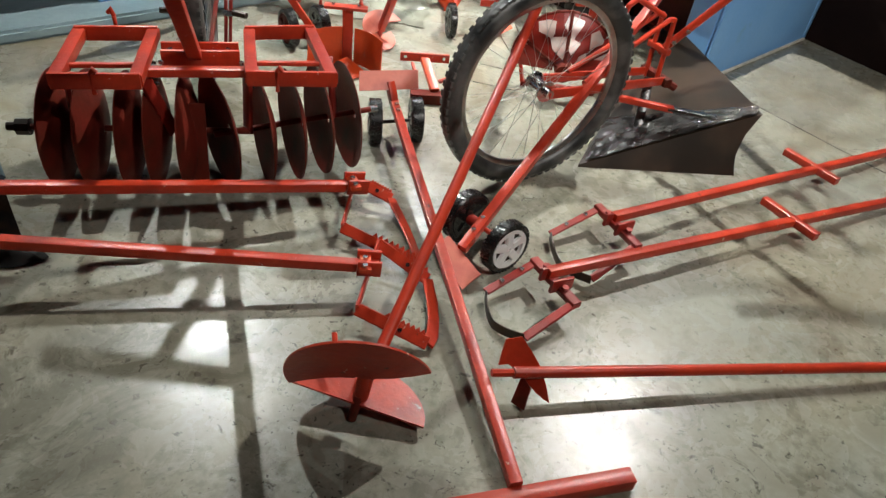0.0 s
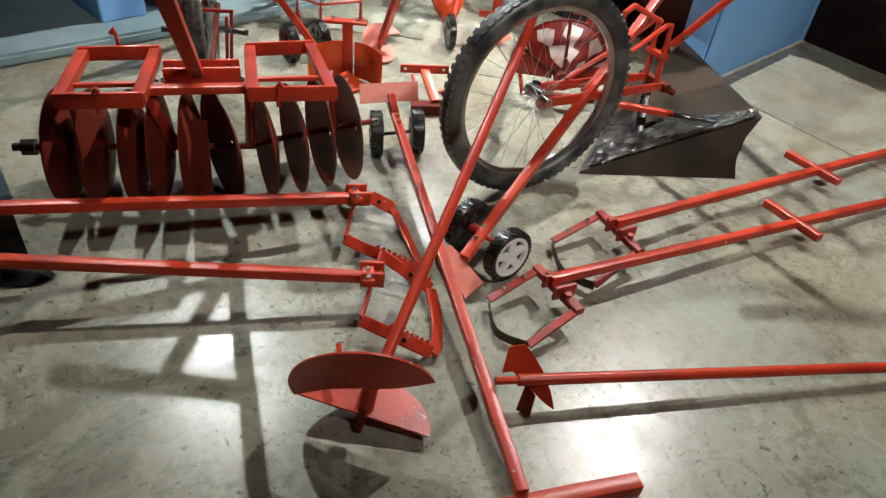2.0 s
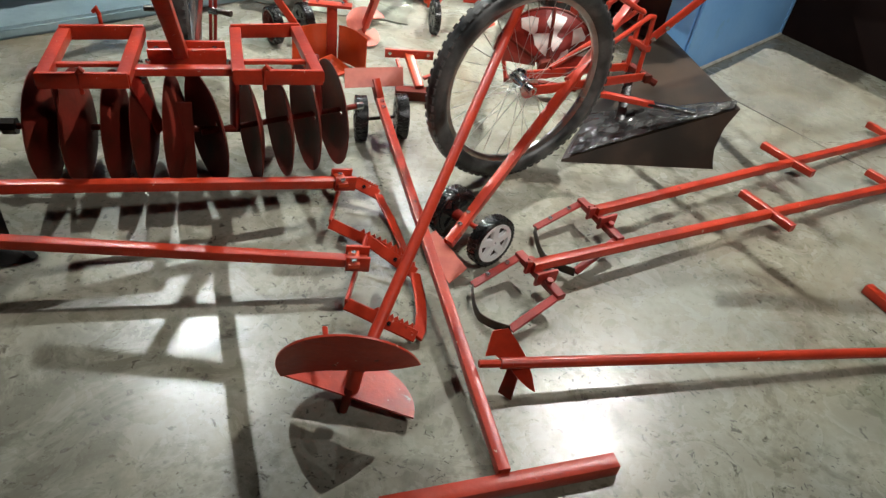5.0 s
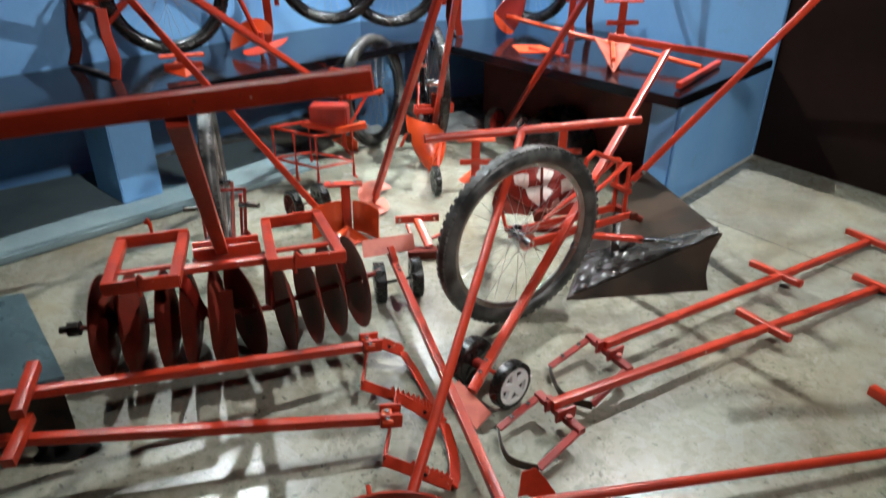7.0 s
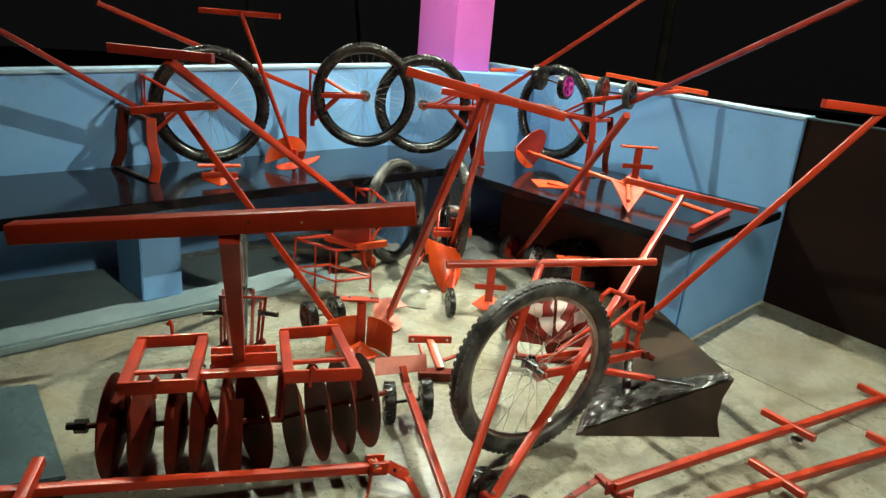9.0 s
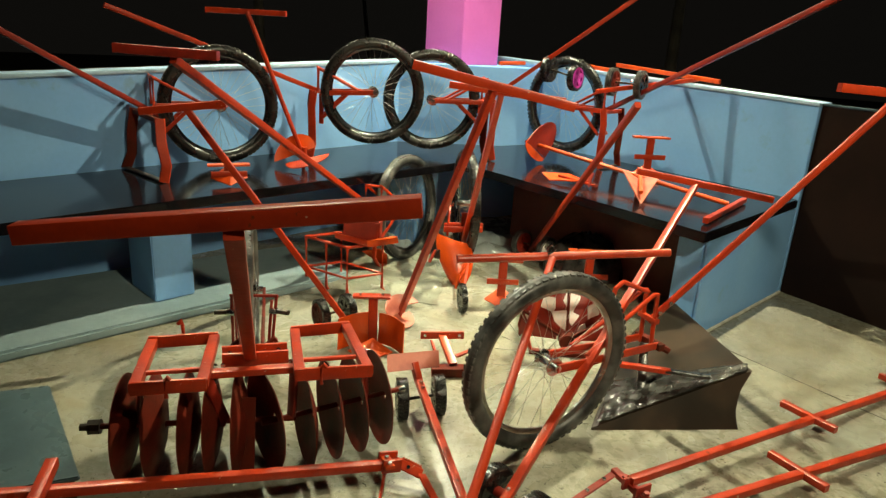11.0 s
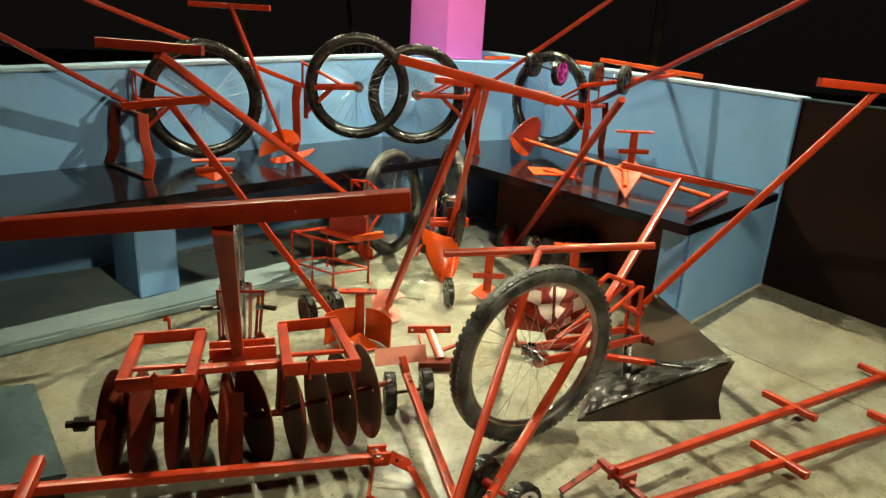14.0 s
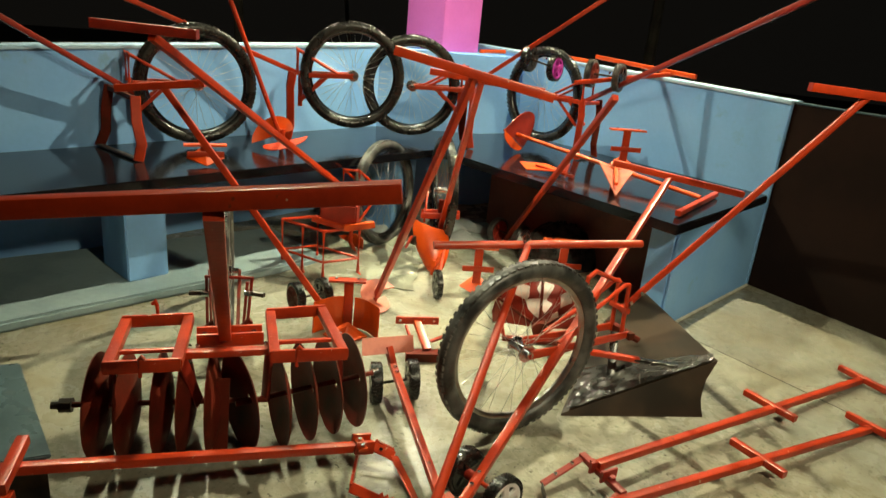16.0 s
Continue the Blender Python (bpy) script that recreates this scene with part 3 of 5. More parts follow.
DISC = disc_mesh()
h = thing("disc_harrow", (-0.8, 1.7, 0), "red hand-drawn disc harrow with ten rusty discs and a long T-handle", "harrow")
AX = 0.165
L0, L1 = V((-1.165, 1.535, AX)), V((-0.66, 1.66, AX))
R0, R1 = V((-0.66, 1.655, AX)), V((-0.335, 1.885, AX))
part("axle", tube(L0 - (L1 - L0).normalized() * 0.02, L1 + (L1 - L0).normalized() * 0.06, 0.009), MAROON, h)
part("axle", tube(R0 - (R1 - R0).normalized() * 0.05, R1 + (R1 - R0).normalized() * 0.05, 0.009), MAROON, h)
part("axle_nut", tube(L0 - (L1 - L0).normalized() * 0.05, L0 - (L1 - L0).normalized() * 0.015, 0.024, 8), STEEL, h, "black end nut")
part("axle_nut", tube(L0 - (L1 - L0).normalized() * 0.075, L0 - (L1 - L0).normalized() * 0.045, 0.012, 8), STEEL, h)
part("axle_nut", tube(R1 + (R1 - R0).normalized() * 0.045, R1 + (R1 - R0).normalized() * 0.07, 0.012, 8), CHROME, h)
for x, y in ((-1.107, 1.546), (-1.024, 1.565), (-0.925, 1.587), (-0.859, 1.61), (-0.779, 1.628)):
    put("disc", DISC, MAROON, h, facing((x, y, AX), L1 - L0))
put("disc", DISC, MAROON, h, facing((-0.695, 1.652, AX), (0.77, 0.64, 0)))
for x, y in ((-0.58, 1.69), (-0.507, 1.745), (-0.437, 1.795), (-0.366, 1.85)):
    put("disc", DISC, MAROON, h, facing((x, y, AX), (0.87, 0.49, 0)))


def weight_frame(corners, front, back):
    fl, fr, br, bl = [V((*c, z)) for c, z in zip(corners, (front, front, back, back))]
    for a, b in ((fl, fr), (bl, br)):
        part("frame_bar", bar(a - (b - a).normalized() * 0.012, b + (b - a).normalized() * 0.012, 0.012, 0.042), RED, h)
    for a, b in ((fl, bl), (fr, br)):
        part("frame_bar", bar(a, b, 0.032, 0.03), RED, h)
    m0, m1 = fl.lerp(bl, 0.3), fr.lerp(br, 0.3)
    part("frame_bar", bar(m0, m1, 0.016, 0.012), RED, h)


weight_frame(((-0.980, 1.397), (-0.808, 1.452), (-0.904, 1.772), (-1.082, 1.705)), 0.394, 0.380)
weight_frame(((-0.553, 1.555), (-0.356, 1.615), (-0.497, 1.94), (-0.66, 1.868)), 0.394, 0.380)
# hangers from the frames down to the axles
for x, y, ax, ay in ((-1.02, 1.50, -1.075, 1.57), (-0.83, 1.53, -0.815, 1.615), (-0.60, 1.66, -0.62, 1.68), (-0.40, 1.78, -0.40, 1.84)):
    part("hanger", bar((x, y, 0.37), (ax, ay, AX), 0.012, 0.04), RED_DARK, h)
for x, y in ((-0.9, 1.42), (-0.49, 1.57)):
    part("eye_bolt", rod([(x, y, 0.36), (x, y, 0.415), (x + 0.008, y, 0.425), (x + 0.016, y, 0.418)], 0.006), RED, h)
part("eye_bolt", rod([(-1.0, 1.75, 0.39), (-1.0, 1.75, 0.425), (-1.006, 1.75, 0.44), (-1.016, 1.75, 0.43)], 0.006), RED, h)
# middle draw bar
part("draw_bar", bar((-0.83, 1.545, 0.375), (-0.56, 1.635, 0.375), 0.03, 0.022), RED, h)
part("draw_bar", bar((-0.835, 1.665, 0.385), (-0.645, 1.73, 0.385), 0.012, 0.045), RED, h)
part("draw_bar", bar((-0.815, 1.615, 0.385), (-0.625, 1.68, 0.385), 0.012, 0.045), RED, h)
for x, y in ((-0.80, 1.64), (-0.66, 1.69), (-0.79, 1.56), (-0.6, 1.62)):
    bolt(h, (x, y, 0.398))
for x, y in ((-0.845, 1.61), (-0.6, 1.7)):
    part("spring", rod([(x + 0.012 * math.cos(k * 1.05), y + 0.012 * math.sin(k * 1.05), 0.37 - k * 0.0025) for k in range(30)], 0.004, 6), STEEL, h)
part("skid", plate([(-0.75, 1.60, 0.27), (-0.71, 1.61, 0.27), (-0.72, 1.60, 0.01), (-0.77, 1.59, 0.01)], 0.006), MAROON, h)
# long beam and cross handle
BT = V((-0.475, 0.90, 1.036))
BB = V((-0.745, 1.67, 0.37))
part("beam", bar(BB, BT, 0.036, 0.026), RED, h)
part("handle", bar(BT + V((-0.385, -0.02, -0.035)) + V((0, 0, 0.012)), BT + V((0.325, 0.03, 0.055)) + V((0, 0, 0.012)), 0.037, 0.037), RED, h, "square red tube cross handle")
# wheel behind the discs
WC = V((-0.985, 2.32, 0.33))
bike_wheel(h, WC, (0.95, 0.30, 0), dusty=True)
for s in (-1, 1):
    o = V((0.95, 0.30, 0)).normalized() * 0.075 * s
    part("fork", bar(WC + o * 0.8, V((-0.745, 1.69, 0.375)) + o * 0.4, 0.012, 0.02), MAROON, h)
for p, q2 in (((-1.014, 2.2, 0.351), (-1.015, 2.2, 0.134)), ((-0.831, 2.2, 0.365), (-0.852, 2.2, 0.159)), ((-1.02, 2.2, 0.351), (-0.825, 2.2, 0.365)), ((-1.0, 2.2, 0.335), (-1.0, 2.2, 0.15)), ((-0.85, 2.2, 0.345), (-0.866, 2.2, 0.17))):
    part("bracket", bar(p, q2, 0.009, 0.012), RED_DARK, h)
for p, d_ in (((-1.03, 2.195, 0.28), -1), ((-0.83, 2.2, 0.3), 1)):
    part("axle_nut", tube(p, V(p) + V((0.05 * d_, -0.01, 0)), 0.011, 8), STEEL, h)
    part("axle_nut", tube(V(p) - V((0.03 * d_, 0, 0)), p, 0.014, 8), CHROME, h)
for p in ((-1.008, 2.19, 0.14), (-0.858, 2.19, 0.165)):
    part("bracket_foot", bar(V(p) + V((-0.02, -0.02, -0.02)), V(p) + V((0.025, 0.0, 0.02)), 0.03, 0.02), MAROON, h)


# ---------------------------------------------------------------- serrated hand hoes
def serrated_hoe(end, far, A, B, C, D, label, cross=None):
    """A bar with a serrated stirrup of corners A, B (back) and C, D (blade)."""
    t = thing("hand_hoe", (end[0], end[1], 0), label, "hoe", "serrated hand hoes")
    end, far = V(end), V(far)
    part("shaft", bar(far, end, 0.027, 0.027), RED, t)
    A, B, C, D = V(A), V(B), V(C), V(D)
    part("back_bar", strip([A, B], 0.008, 0.03), RED, t)
    for p, qq in ((B, C), (A, D)):
        part("side_arm", strip([p, qq], 0.007, 0.032, V((0, 0.75, 0.6))), RED, t)
        d, s, u = axes(qq - p, V((0, 0.75, 0.6)))
        for k in range(8):
            c = p.lerp(qq, 0.4 + 0.07 * k) + u * 0.0155
            part("tooth", plate([c - d * 0.0075 - s * 0.0035, c + d * 0.0075 - s * 0.0035, c + u * 0.011 - s * 0.0035], 0.007, -s), RED, t)
        bolt(t, p.lerp(qq, 0.62) + s * 0.005, s, 0.006)
    mid = (C + D) / 2 + (C + D - A - B).normalized() * 0.02 - Z * 0.02
    part("blade", strip([C, C.lerp(mid, 0.5) + (mid - (C + D) / 2) * 0.3, mid, D.lerp(mid, 0.5) + (mid - (C + D) / 2) * 0.3, D], 0.006, 0.034, V((-0.8, 0.2, 0.45))), RED, t, "flat red blade")
    d, s, u = axes(end - far)
    m = end - d * 0.035 - Z * 0.02
    for sgn in (-1, 1):
        part("clamp", bar(m - d * 0.02 + s * 0.022 * sgn + Z * 0.03, m + d * 0.04 + s * 0.022 * sgn + Z * 0.03, 0.01, 0.045), RED, t)
    part("clamp", bar(m - s * 0.04 + Z * 0.035, m + s * 0.04 + Z * 0.035, 0.03, 0.012), ORANGE, t)
    bolt(t, m + Z * 0.045)
    bolt(t, m + s * 0.03 + Z * 0.045)
    if cross:
        part("handle", bar(cross[0], cross[1], 0.03, 0.03), RED, t)
    return t


serrated_hoe((-0.25, 1.565, 0.105), (-1.24, 1.08, 0.25), (-0.29, 1.64, 0.07), (-0.285, 1.43, 0.05), (-0.058, 1.35, 0.025), (-0.175, 1.605, 0.045),
             "red hand hoe with serrated stirrup propped on the low box", ((-1.119, 1.222, 0.262), (-1.06, 1.041, 0.255)))
serrated_hoe((-0.155, 1.255, 0.08), (-1.42, 1.008, 0.165), (-0.175, 1.37, 0.06), (-0.185, 1.125, 0.05), (-0.005, 1.07, 0.025), (-0.03, 1.29, 0.03),
             "red hand hoe with serrated stirrup lying on the floor", ((-1.103, 1.125, 0.17), (-1.075, 0.98, 0.155)))


# ---------------------------------------------------------------- loop hoes with stirrup blades
def loop_hoe(end, far, a, b, c, d4, crosses, label):
    t = thing("loop_hoe", (end[0], end[1], 0), label, "hoe", "loop hoes")
    end, far = V(end), V(far)
    part("shaft", bar(end, far, 0.026, 0.026), RED, t)
    a, b, c, d4 = V(a), V(b), V(c), V(d4)
    part("side_arm", strip([b, a], 0.024, 0.007), RED_DARK, t)
    part("side_arm", strip([c, d4], 0.024, 0.007), RED_DARK, t)
    part("back_bar", bar(b + (b - c) * 0.06, c + (c - b) * 0.06, 0.026, 0.02), RED_DARK, t)
    pts = []
    mid = (a + d4) / 2
    out = (mid - (b + c) / 2).normalized()
    for k in range(13):
        f = k / 12
        p = a.lerp(d4, f) + out * 0.035 * math.sin(math.pi * f)
        p.z = 0.013 + 0.015 * abs(2 * f - 1)
        pts.append(p)
    part("blade", strip(pts, 0.003, 0.028), STEEL, t, "thin bent steel loop blade")
    d, s, u = axes(far - end)
    m = (b + c) / 2
    for k in (-1, 1):
        part("clamp", bar(m + s * 0.025 * k - d * 0.03 + Z * 0.012, m + s * 0.025 * k + d * 0.035 + Z * 0.012, 0.01, 0.04), RED_DARK, t)
        bolt(t, m + s * 0.045 * k + Z * 0.016, Z, 0.01, "bolt", RED_DARK)
        bolt(t, a.lerp(b, 0.5 + 0.2 * k) + Z * 0.004)
    for p, q2 in crosses:
        part("cross_handle", bar(p, q2, 0.026, 0.026), RED, t)
    return t


loop_hoe((0.48, 1.61, 0.09), (1.86, 2.545, 0.02), (0.305, 1.56, 0.035), (0.45, 1.675, 0.07), (0.54, 1.515, 0.07), (0.41, 1.385, 0.03),
         [((1.215, 2.265, 0.05), (1.345, 2.09, 0.05)), ((1.80, 2.63, 0.03), (1.91, 2.44, 0.03))], "red loop hoe with cross handles lying on the floor")
loop_hoe((0.275, 1.315, 0.09), (1.69, 2.14, 0.02), (0.125, 1.27, 0.035), (0.25, 1.375, 0.07), (0.345, 1.235, 0.07), (0.225, 1.13, 0.03),
         [((1.025, 1.895, 0.05), (1.14, 1.72, 0.05)), ((1.61, 2.205, 0.03), (1.75, 2.0, 0.03))], "red loop hoe with cross handles lying on the floor")


# ---------------------------------------------------------------- earth augers
def flight(base, axis, R, a0, a1, pitch, start, up=Z, r0=0.012):
    d, s, u = axes(axis, up)
    base = V(base)
    grid = []
    n = 20
    for k in range(n + 1):
        a = radians(a0 + (a1 - a0) * k / n)
        c = base + d * (start + pitch * k / n)
        e = s * math.cos(a) + u * math.sin(a)
        grid.append([c + e * r for r in (r0, R * 0.35, R * 0.7, R)])
    return sheet(grid, 0.004)


def half_disc(a, b, w, depth, dish):
    """Half a round blade over the straight edge from a to b, bulging towards w."""
    a, b, w = V(a), V(b), V(w).normalized()
    m, u = (a + b) / 2, (b - a) / 2
    n = u.cross(w).normalized()
    grid = []
    for i in range(25):
        c = math.cos(math.pi * i / 24)
        e = math.sin(math.pi * i / 24)
        grid.append([m + u * c * r + w * depth * e * r + n * dish * math.sin(math.pi * r) * c for r in (0.04, 0.25, 0.5, 0.75, 0.93, 1.0)])
    return sheet(grid, 0.005)


t = thing("earth_auger", (-0.1, 0.85, 0), "red earth auger with broad helical blades leaning on a wheel", "auger")
T0, T1 = V((-0.09, 0.90, 0.2)), V((0.213, 2.052, 0.655))
part("shaft", tube((-0.114, 0.868, 0.12), T1, 0.0135), RED, t)
# The maroon paints in the shadow that lies under the blades.
part("tip", tube((-0.142, 0.848, 0.002), (-0.13, 0.866, 0.06), 0.0105), MAROON, t)
part("handle", tube((-0.12, 2.0, 0.645), (0.655, 2.2, 0.665), 0.015), RED, t)
part("blade", half_disc((-0.279, 0.870, 0.07), (0.011, 0.873, 0.16), (-0.281, -0.279, 0.918), 0.155, 0.006), RED, t)
part("blade", half_disc((-0.277, 0.871, 0.064), (0.012, 0.833, 0.024), (0.139, 0.99, 0.03), 0.108, 0.0), RED, t)
part("collar", tube((-0.128, 0.872, 0.05), (-0.118, 0.885, 0.125), 0.017), RED, t)
part("spike", bar((-0.205, 0.965, 0.13), (-0.185, 0.90, 0.10), 0.012, 0.012), RED, t)
part("ring", rod([(0.2, 2.05, 0.67), (0.19, 2.05, 0.69), (0.205, 2.05, 0.71), (0.22, 2.05, 0.69)], 0.004, 8, True), CHROME, t)

t = thing("earth_auger", (0.3, 1.0, 0), "small red earth auger lying on the floor", "auger")
S0, S1 = V((0.24, 0.985, 0.075)), V((1.43, 1.269, 0.027))
dS = (S0 - S1).normalized()
part("shaft", tube(S0 + dS * 0.05, S1, 0.0135), RED, t)
part("tip", sweep(bmesh.new(), [S0 + dS * 0.05, S0 + dS * 0.09, S0 + dS * 0.1], circle(0.009, 8)), RED, t)
part("blade", sheet([[(0.155, 0.979, 0.09), (0.164, 1.02, 0.13)], [(0.178, 0.995, 0.08), (0.2, 1.035, 0.13)], [(0.205, 0.99, 0.06), (0.225, 1.02, 0.108)], [(0.228, 0.98, 0.045), (0.248, 1.001, 0.085)], [(0.25, 0.97, 0.028), (0.27, 0.975, 0.05)], [(0.27, 0.962, 0.018), (0.282, 0.953, 0.02)]], 0.004), RED, t)
part("blade", plate([(0.215, 0.985, 0.06), (0.235, 0.955, 0.055), (0.228, 0.93, 0.008), (0.2, 0.95, 0.006)], 0.004), MAROON, t)
part("handle", bar((1.305, 1.505, 0.018), (1.535, 1.03, 0.018), 0.03), RED, t)


# ---------------------------------------------------------------- twin wheel hoes
t = thing("wheel_hoe", (-0.2, 2.0, 0), "red push hoe with two black wheels lying on the floor", "wheel hoe", "wheel hoes")
part("shaft", bar((0.205, 0.725, 0.035), (-0.24, 2.06, 0.125), 0.027), RED, t)
part("shaft", bar((-0.238, 2.055, 0.125), (-0.262, 2.085, 0.185), 0.027), RED, t)
part("handle", bar((-0.03, 0.625, 0.018), (0.445, 0.79, 0.018), 0.035), RED, t)
part("axle", tube((-0.305, 1.985, 0.075), (-0.145, 2.06, 0.075), 0.006), STEEL, t)
for p in ((-0.292, 1.995, 0.078), (-0.158, 2.045, 0.078)):
    small_wheel(t, p, (0.97, 0.22, 0))
part("plate", plate([(-0.365, 2.07, 0.215), (-0.175, 2.145, 0.215), (-0.165, 2.105, 0.165), (-0.355, 2.025, 0.165)], 0.005), RED_DULL, t, "faded pinkish red blade plate")
bolt(t, (-0.225, 2.02, 0.138))
bolt(t, (-0.215, 1.985, 0.136))

t = thing("wheel_hoe", (0.08, 1.45, 0), "red push hoe with a white-hubbed and a black wheel", "wheel hoe", "wheel hoes")
E0, E1 = V((0.05, 1.405, 0.055)), V((0.958, 2.98, 0.782))
part("shaft", bar(E0, E1, 0.028), RED, t)
small_wheel(t, (0.05, 1.525, 0.08), (0.66, -0.72, 0.06), 0.075, 0.038)
small_wheel(t, (0.165, 1.412, 0.08), (0.66, -0.72, 0.06), 0.073, 0.036, WHITE, "white plastic five-spoke wheel")
part("axle", tube((0.05, 1.525, 0.08), (0.17, 1.42, 0.08), 0.007), RED, t)
part("boss", tube((0.058, 1.518, 0.08), (0.09, 1.489, 0.08), 0.017), RED_DARK, t, "dark red wheel boss")
part("plate", plate([(-0.03, 1.41, 0.045), (0.064, 1.29, 0.012), (0.108, 1.34, 0.03), (0.01, 1.45, 0.06)], 0.005), RED_DULL, t, "faded pinkish red blade plate")
bolt(t, (0.075, 1.45, 0.09))
bolt(t, (0.095, 1.49, 0.105))
part("handle", bar(E1 + V((-0.29, -0.02, 0.042)), E1 + V((0.352, -0.02, -0.052)), 0.03), RED, t)

# ---------------------------------------------------------------- wheel plough on the ramp
t = thing("ramp_box", (0.8, 2.4, 0), "dark wedge-shaped box wrapped in shiny plastic", "box")
bm = bmesh.new()
RT = [V((0.425, 2.025, 0.006)), V((1.06, 2.235, 0.195)), V((0.93, 3.0, 0.18)), V((0.70, 2.72, 0.10))]
RBT = [V((0.425, 2.02, 0)), V((1.0, 2.115, 0)), V((0.94, 3.02, 0)), V((0.66, 2.73, 0))]
vt = [bm.verts.new(p) for p in RT]
vb = [bm.verts.new(p) for p in RBT]
bm.faces.new(vt)
bm.faces.new(vb[::-1])
for i in range(4):
    bm.faces.new((vb[i], vb[(i + 1) % 4], vt[(i + 1) % 4], vt[i]))
upright = [e for e in bm.edges if vt[1] in e.verts and vb[1] in e.verts]
for v in bmesh.ops.subdivide_edges(bm, edges=upright, cuts=5)["geom_inner"]:
    if isinstance(v, bmesh.types.BMVert):
        k = v.co.z / 0.195
        v.co += V((-0.035, -0.01, 0)) * math.sin(math.pi * k)
bmesh.ops.bevel(bm, geom=[e for e in bm.edges if e.verts[0] in vt and e.verts[1] in vt], offset=0.006, segments=2, affect="EDGES")
part("body", bm, WRAP, t)
random.seed(4)
wg = []
for i in range(23):
    row = []
    for j in range(71):
        u, v = i / 22, j / 70
        p = RT[0].lerp(RT[1], v * 0.93 + 0.03)
        q2 = p.lerp(RT[0].lerp(RT[3], 0.42).lerp(RT[1].lerp(RT[2], 0.05), v ** 0.7), u)
        row.append(q2 + Z * (0.006 + (0.5 + 0.5 * noise.noise(q2 * 26)) * 0.011 + random.uniform(0, 0.0035) * (1 if 0 < i < 22 and 0 < j < 70 else 0.1)))
    wg.append(row)
part("wrapping", sheet(wg, 0.001), FILM, t, "crumpled shiny plastic film")

t = thing("wheel_plough", (0.25, 2.05, 0), "red single-wheel plough with a large bicycle wheel in front", "wheel plough", "wheel ploughs")
FW = V((0.219, 1.882, 0.337))
bike_wheel(t, FW, (0.534, -0.845, -0.025), dusty=True)
HB = V((0.685, 2.37, 0.225))
wa = V((0.534, -0.845, 0))
for s_ in (-1, 1):
    part("arm", bar(FW + wa * 0.05 * s_, HB + wa * 0.045 * s_, 0.012, 0.03), RED, t)
    part("stay", rod([FW + wa * 0.045 * s_ + V((0.12, 0.13, -0.01)), V((0.478, 2.163, 0.385)) + wa * 0.03 * s_, V((0.640, 2.34, 0.45)) + wa * 0.03 * s_, V((0.662, 2.365, 0.442)) + wa * 0.03 * s_, V((0.67, 2.37, 0.21)) + wa * 0.03 * s_], 0.009), RED, t)
    part("nut", tube(HB + wa * 0.045 * s_, HB + wa * 0.08 * s_ + V((0.03, 0.03, -0.02)), 0.014, 6), MAROON, t)
part("hoop", rod([V((0.458, 2.141, 0.47)), V((0.47, 2.155, 0.525)), V((0.502, 2.189, 0.54)), V((0.64, 2.34, 0.452))], 0.009), RED, t)
part("cross_bar", bar(HB - wa * 0.07, HB + wa * 0.07, 0.03, 0.03), MAROON, t)
part("cross_bar", bar(V((0.665, 2.37, 0.33)) - wa * 0.05, V((0.665, 2.37, 0.33)) + wa * 0.05, 0.022, 0.022), RED, t)
part("foot", bar((0.66, 2.35, 0.22), (0.64, 2.21, 0.045), 0.034, 0.024), RUBBER, t, "black painted foot")
part("tine", bar((0.50, 2.18, 0.205), (0.73, 2.19, 0.185), 0.026, 0.02), RED, t)
part("tine_tip", bar((0.71, 2.19, 0.187), (0.885, 2.18, 0.18), 0.028, 0.012), RUBBER, t)
H0, H1 = V((0.668, 2.365, 0.315)), V((1.36, 2.26, 1.275))
part("shaft", tube(H0, H1, 0.014), RED, t)
part("handle", bar(H1 + V((-0.22, -0.02, 0.012)), H1 + V((0.25, 0.02, -0.01)), 0.03), RED, t)
bolt(t, H0.lerp(H1, 0.05) + V((0, -0.015, 0)), V((0, -1, 0)), 0.009)
bolt(t, H0.lerp(H1, 0.10) + V((0, -0.015, 0)), V((0, -1, 0)), 0.009)

# round fan-shaped weeder behind the wheel, with light patches put on as pale plates
LIT_RED = material("lit_pale_red_paint", (0.93, 0.82, 0.76), 0.3, 0, (0.7, 0.36, 0.3), 14, 0.6, 0.15, 60, 0.1, 0.3)
fan = thing("rotary_weeder", (0.36, 2.6, 0), "dark red fan-shaped rotary weeder with pale light patches on vanes", "weeder")
FC = V((0.37, 2.575, 0.125))


def fan_point(a, r):
    return FC + V((r * 1.03 * math.cos(a), 0.55 * r - 0.05, r * math.sin(a)))


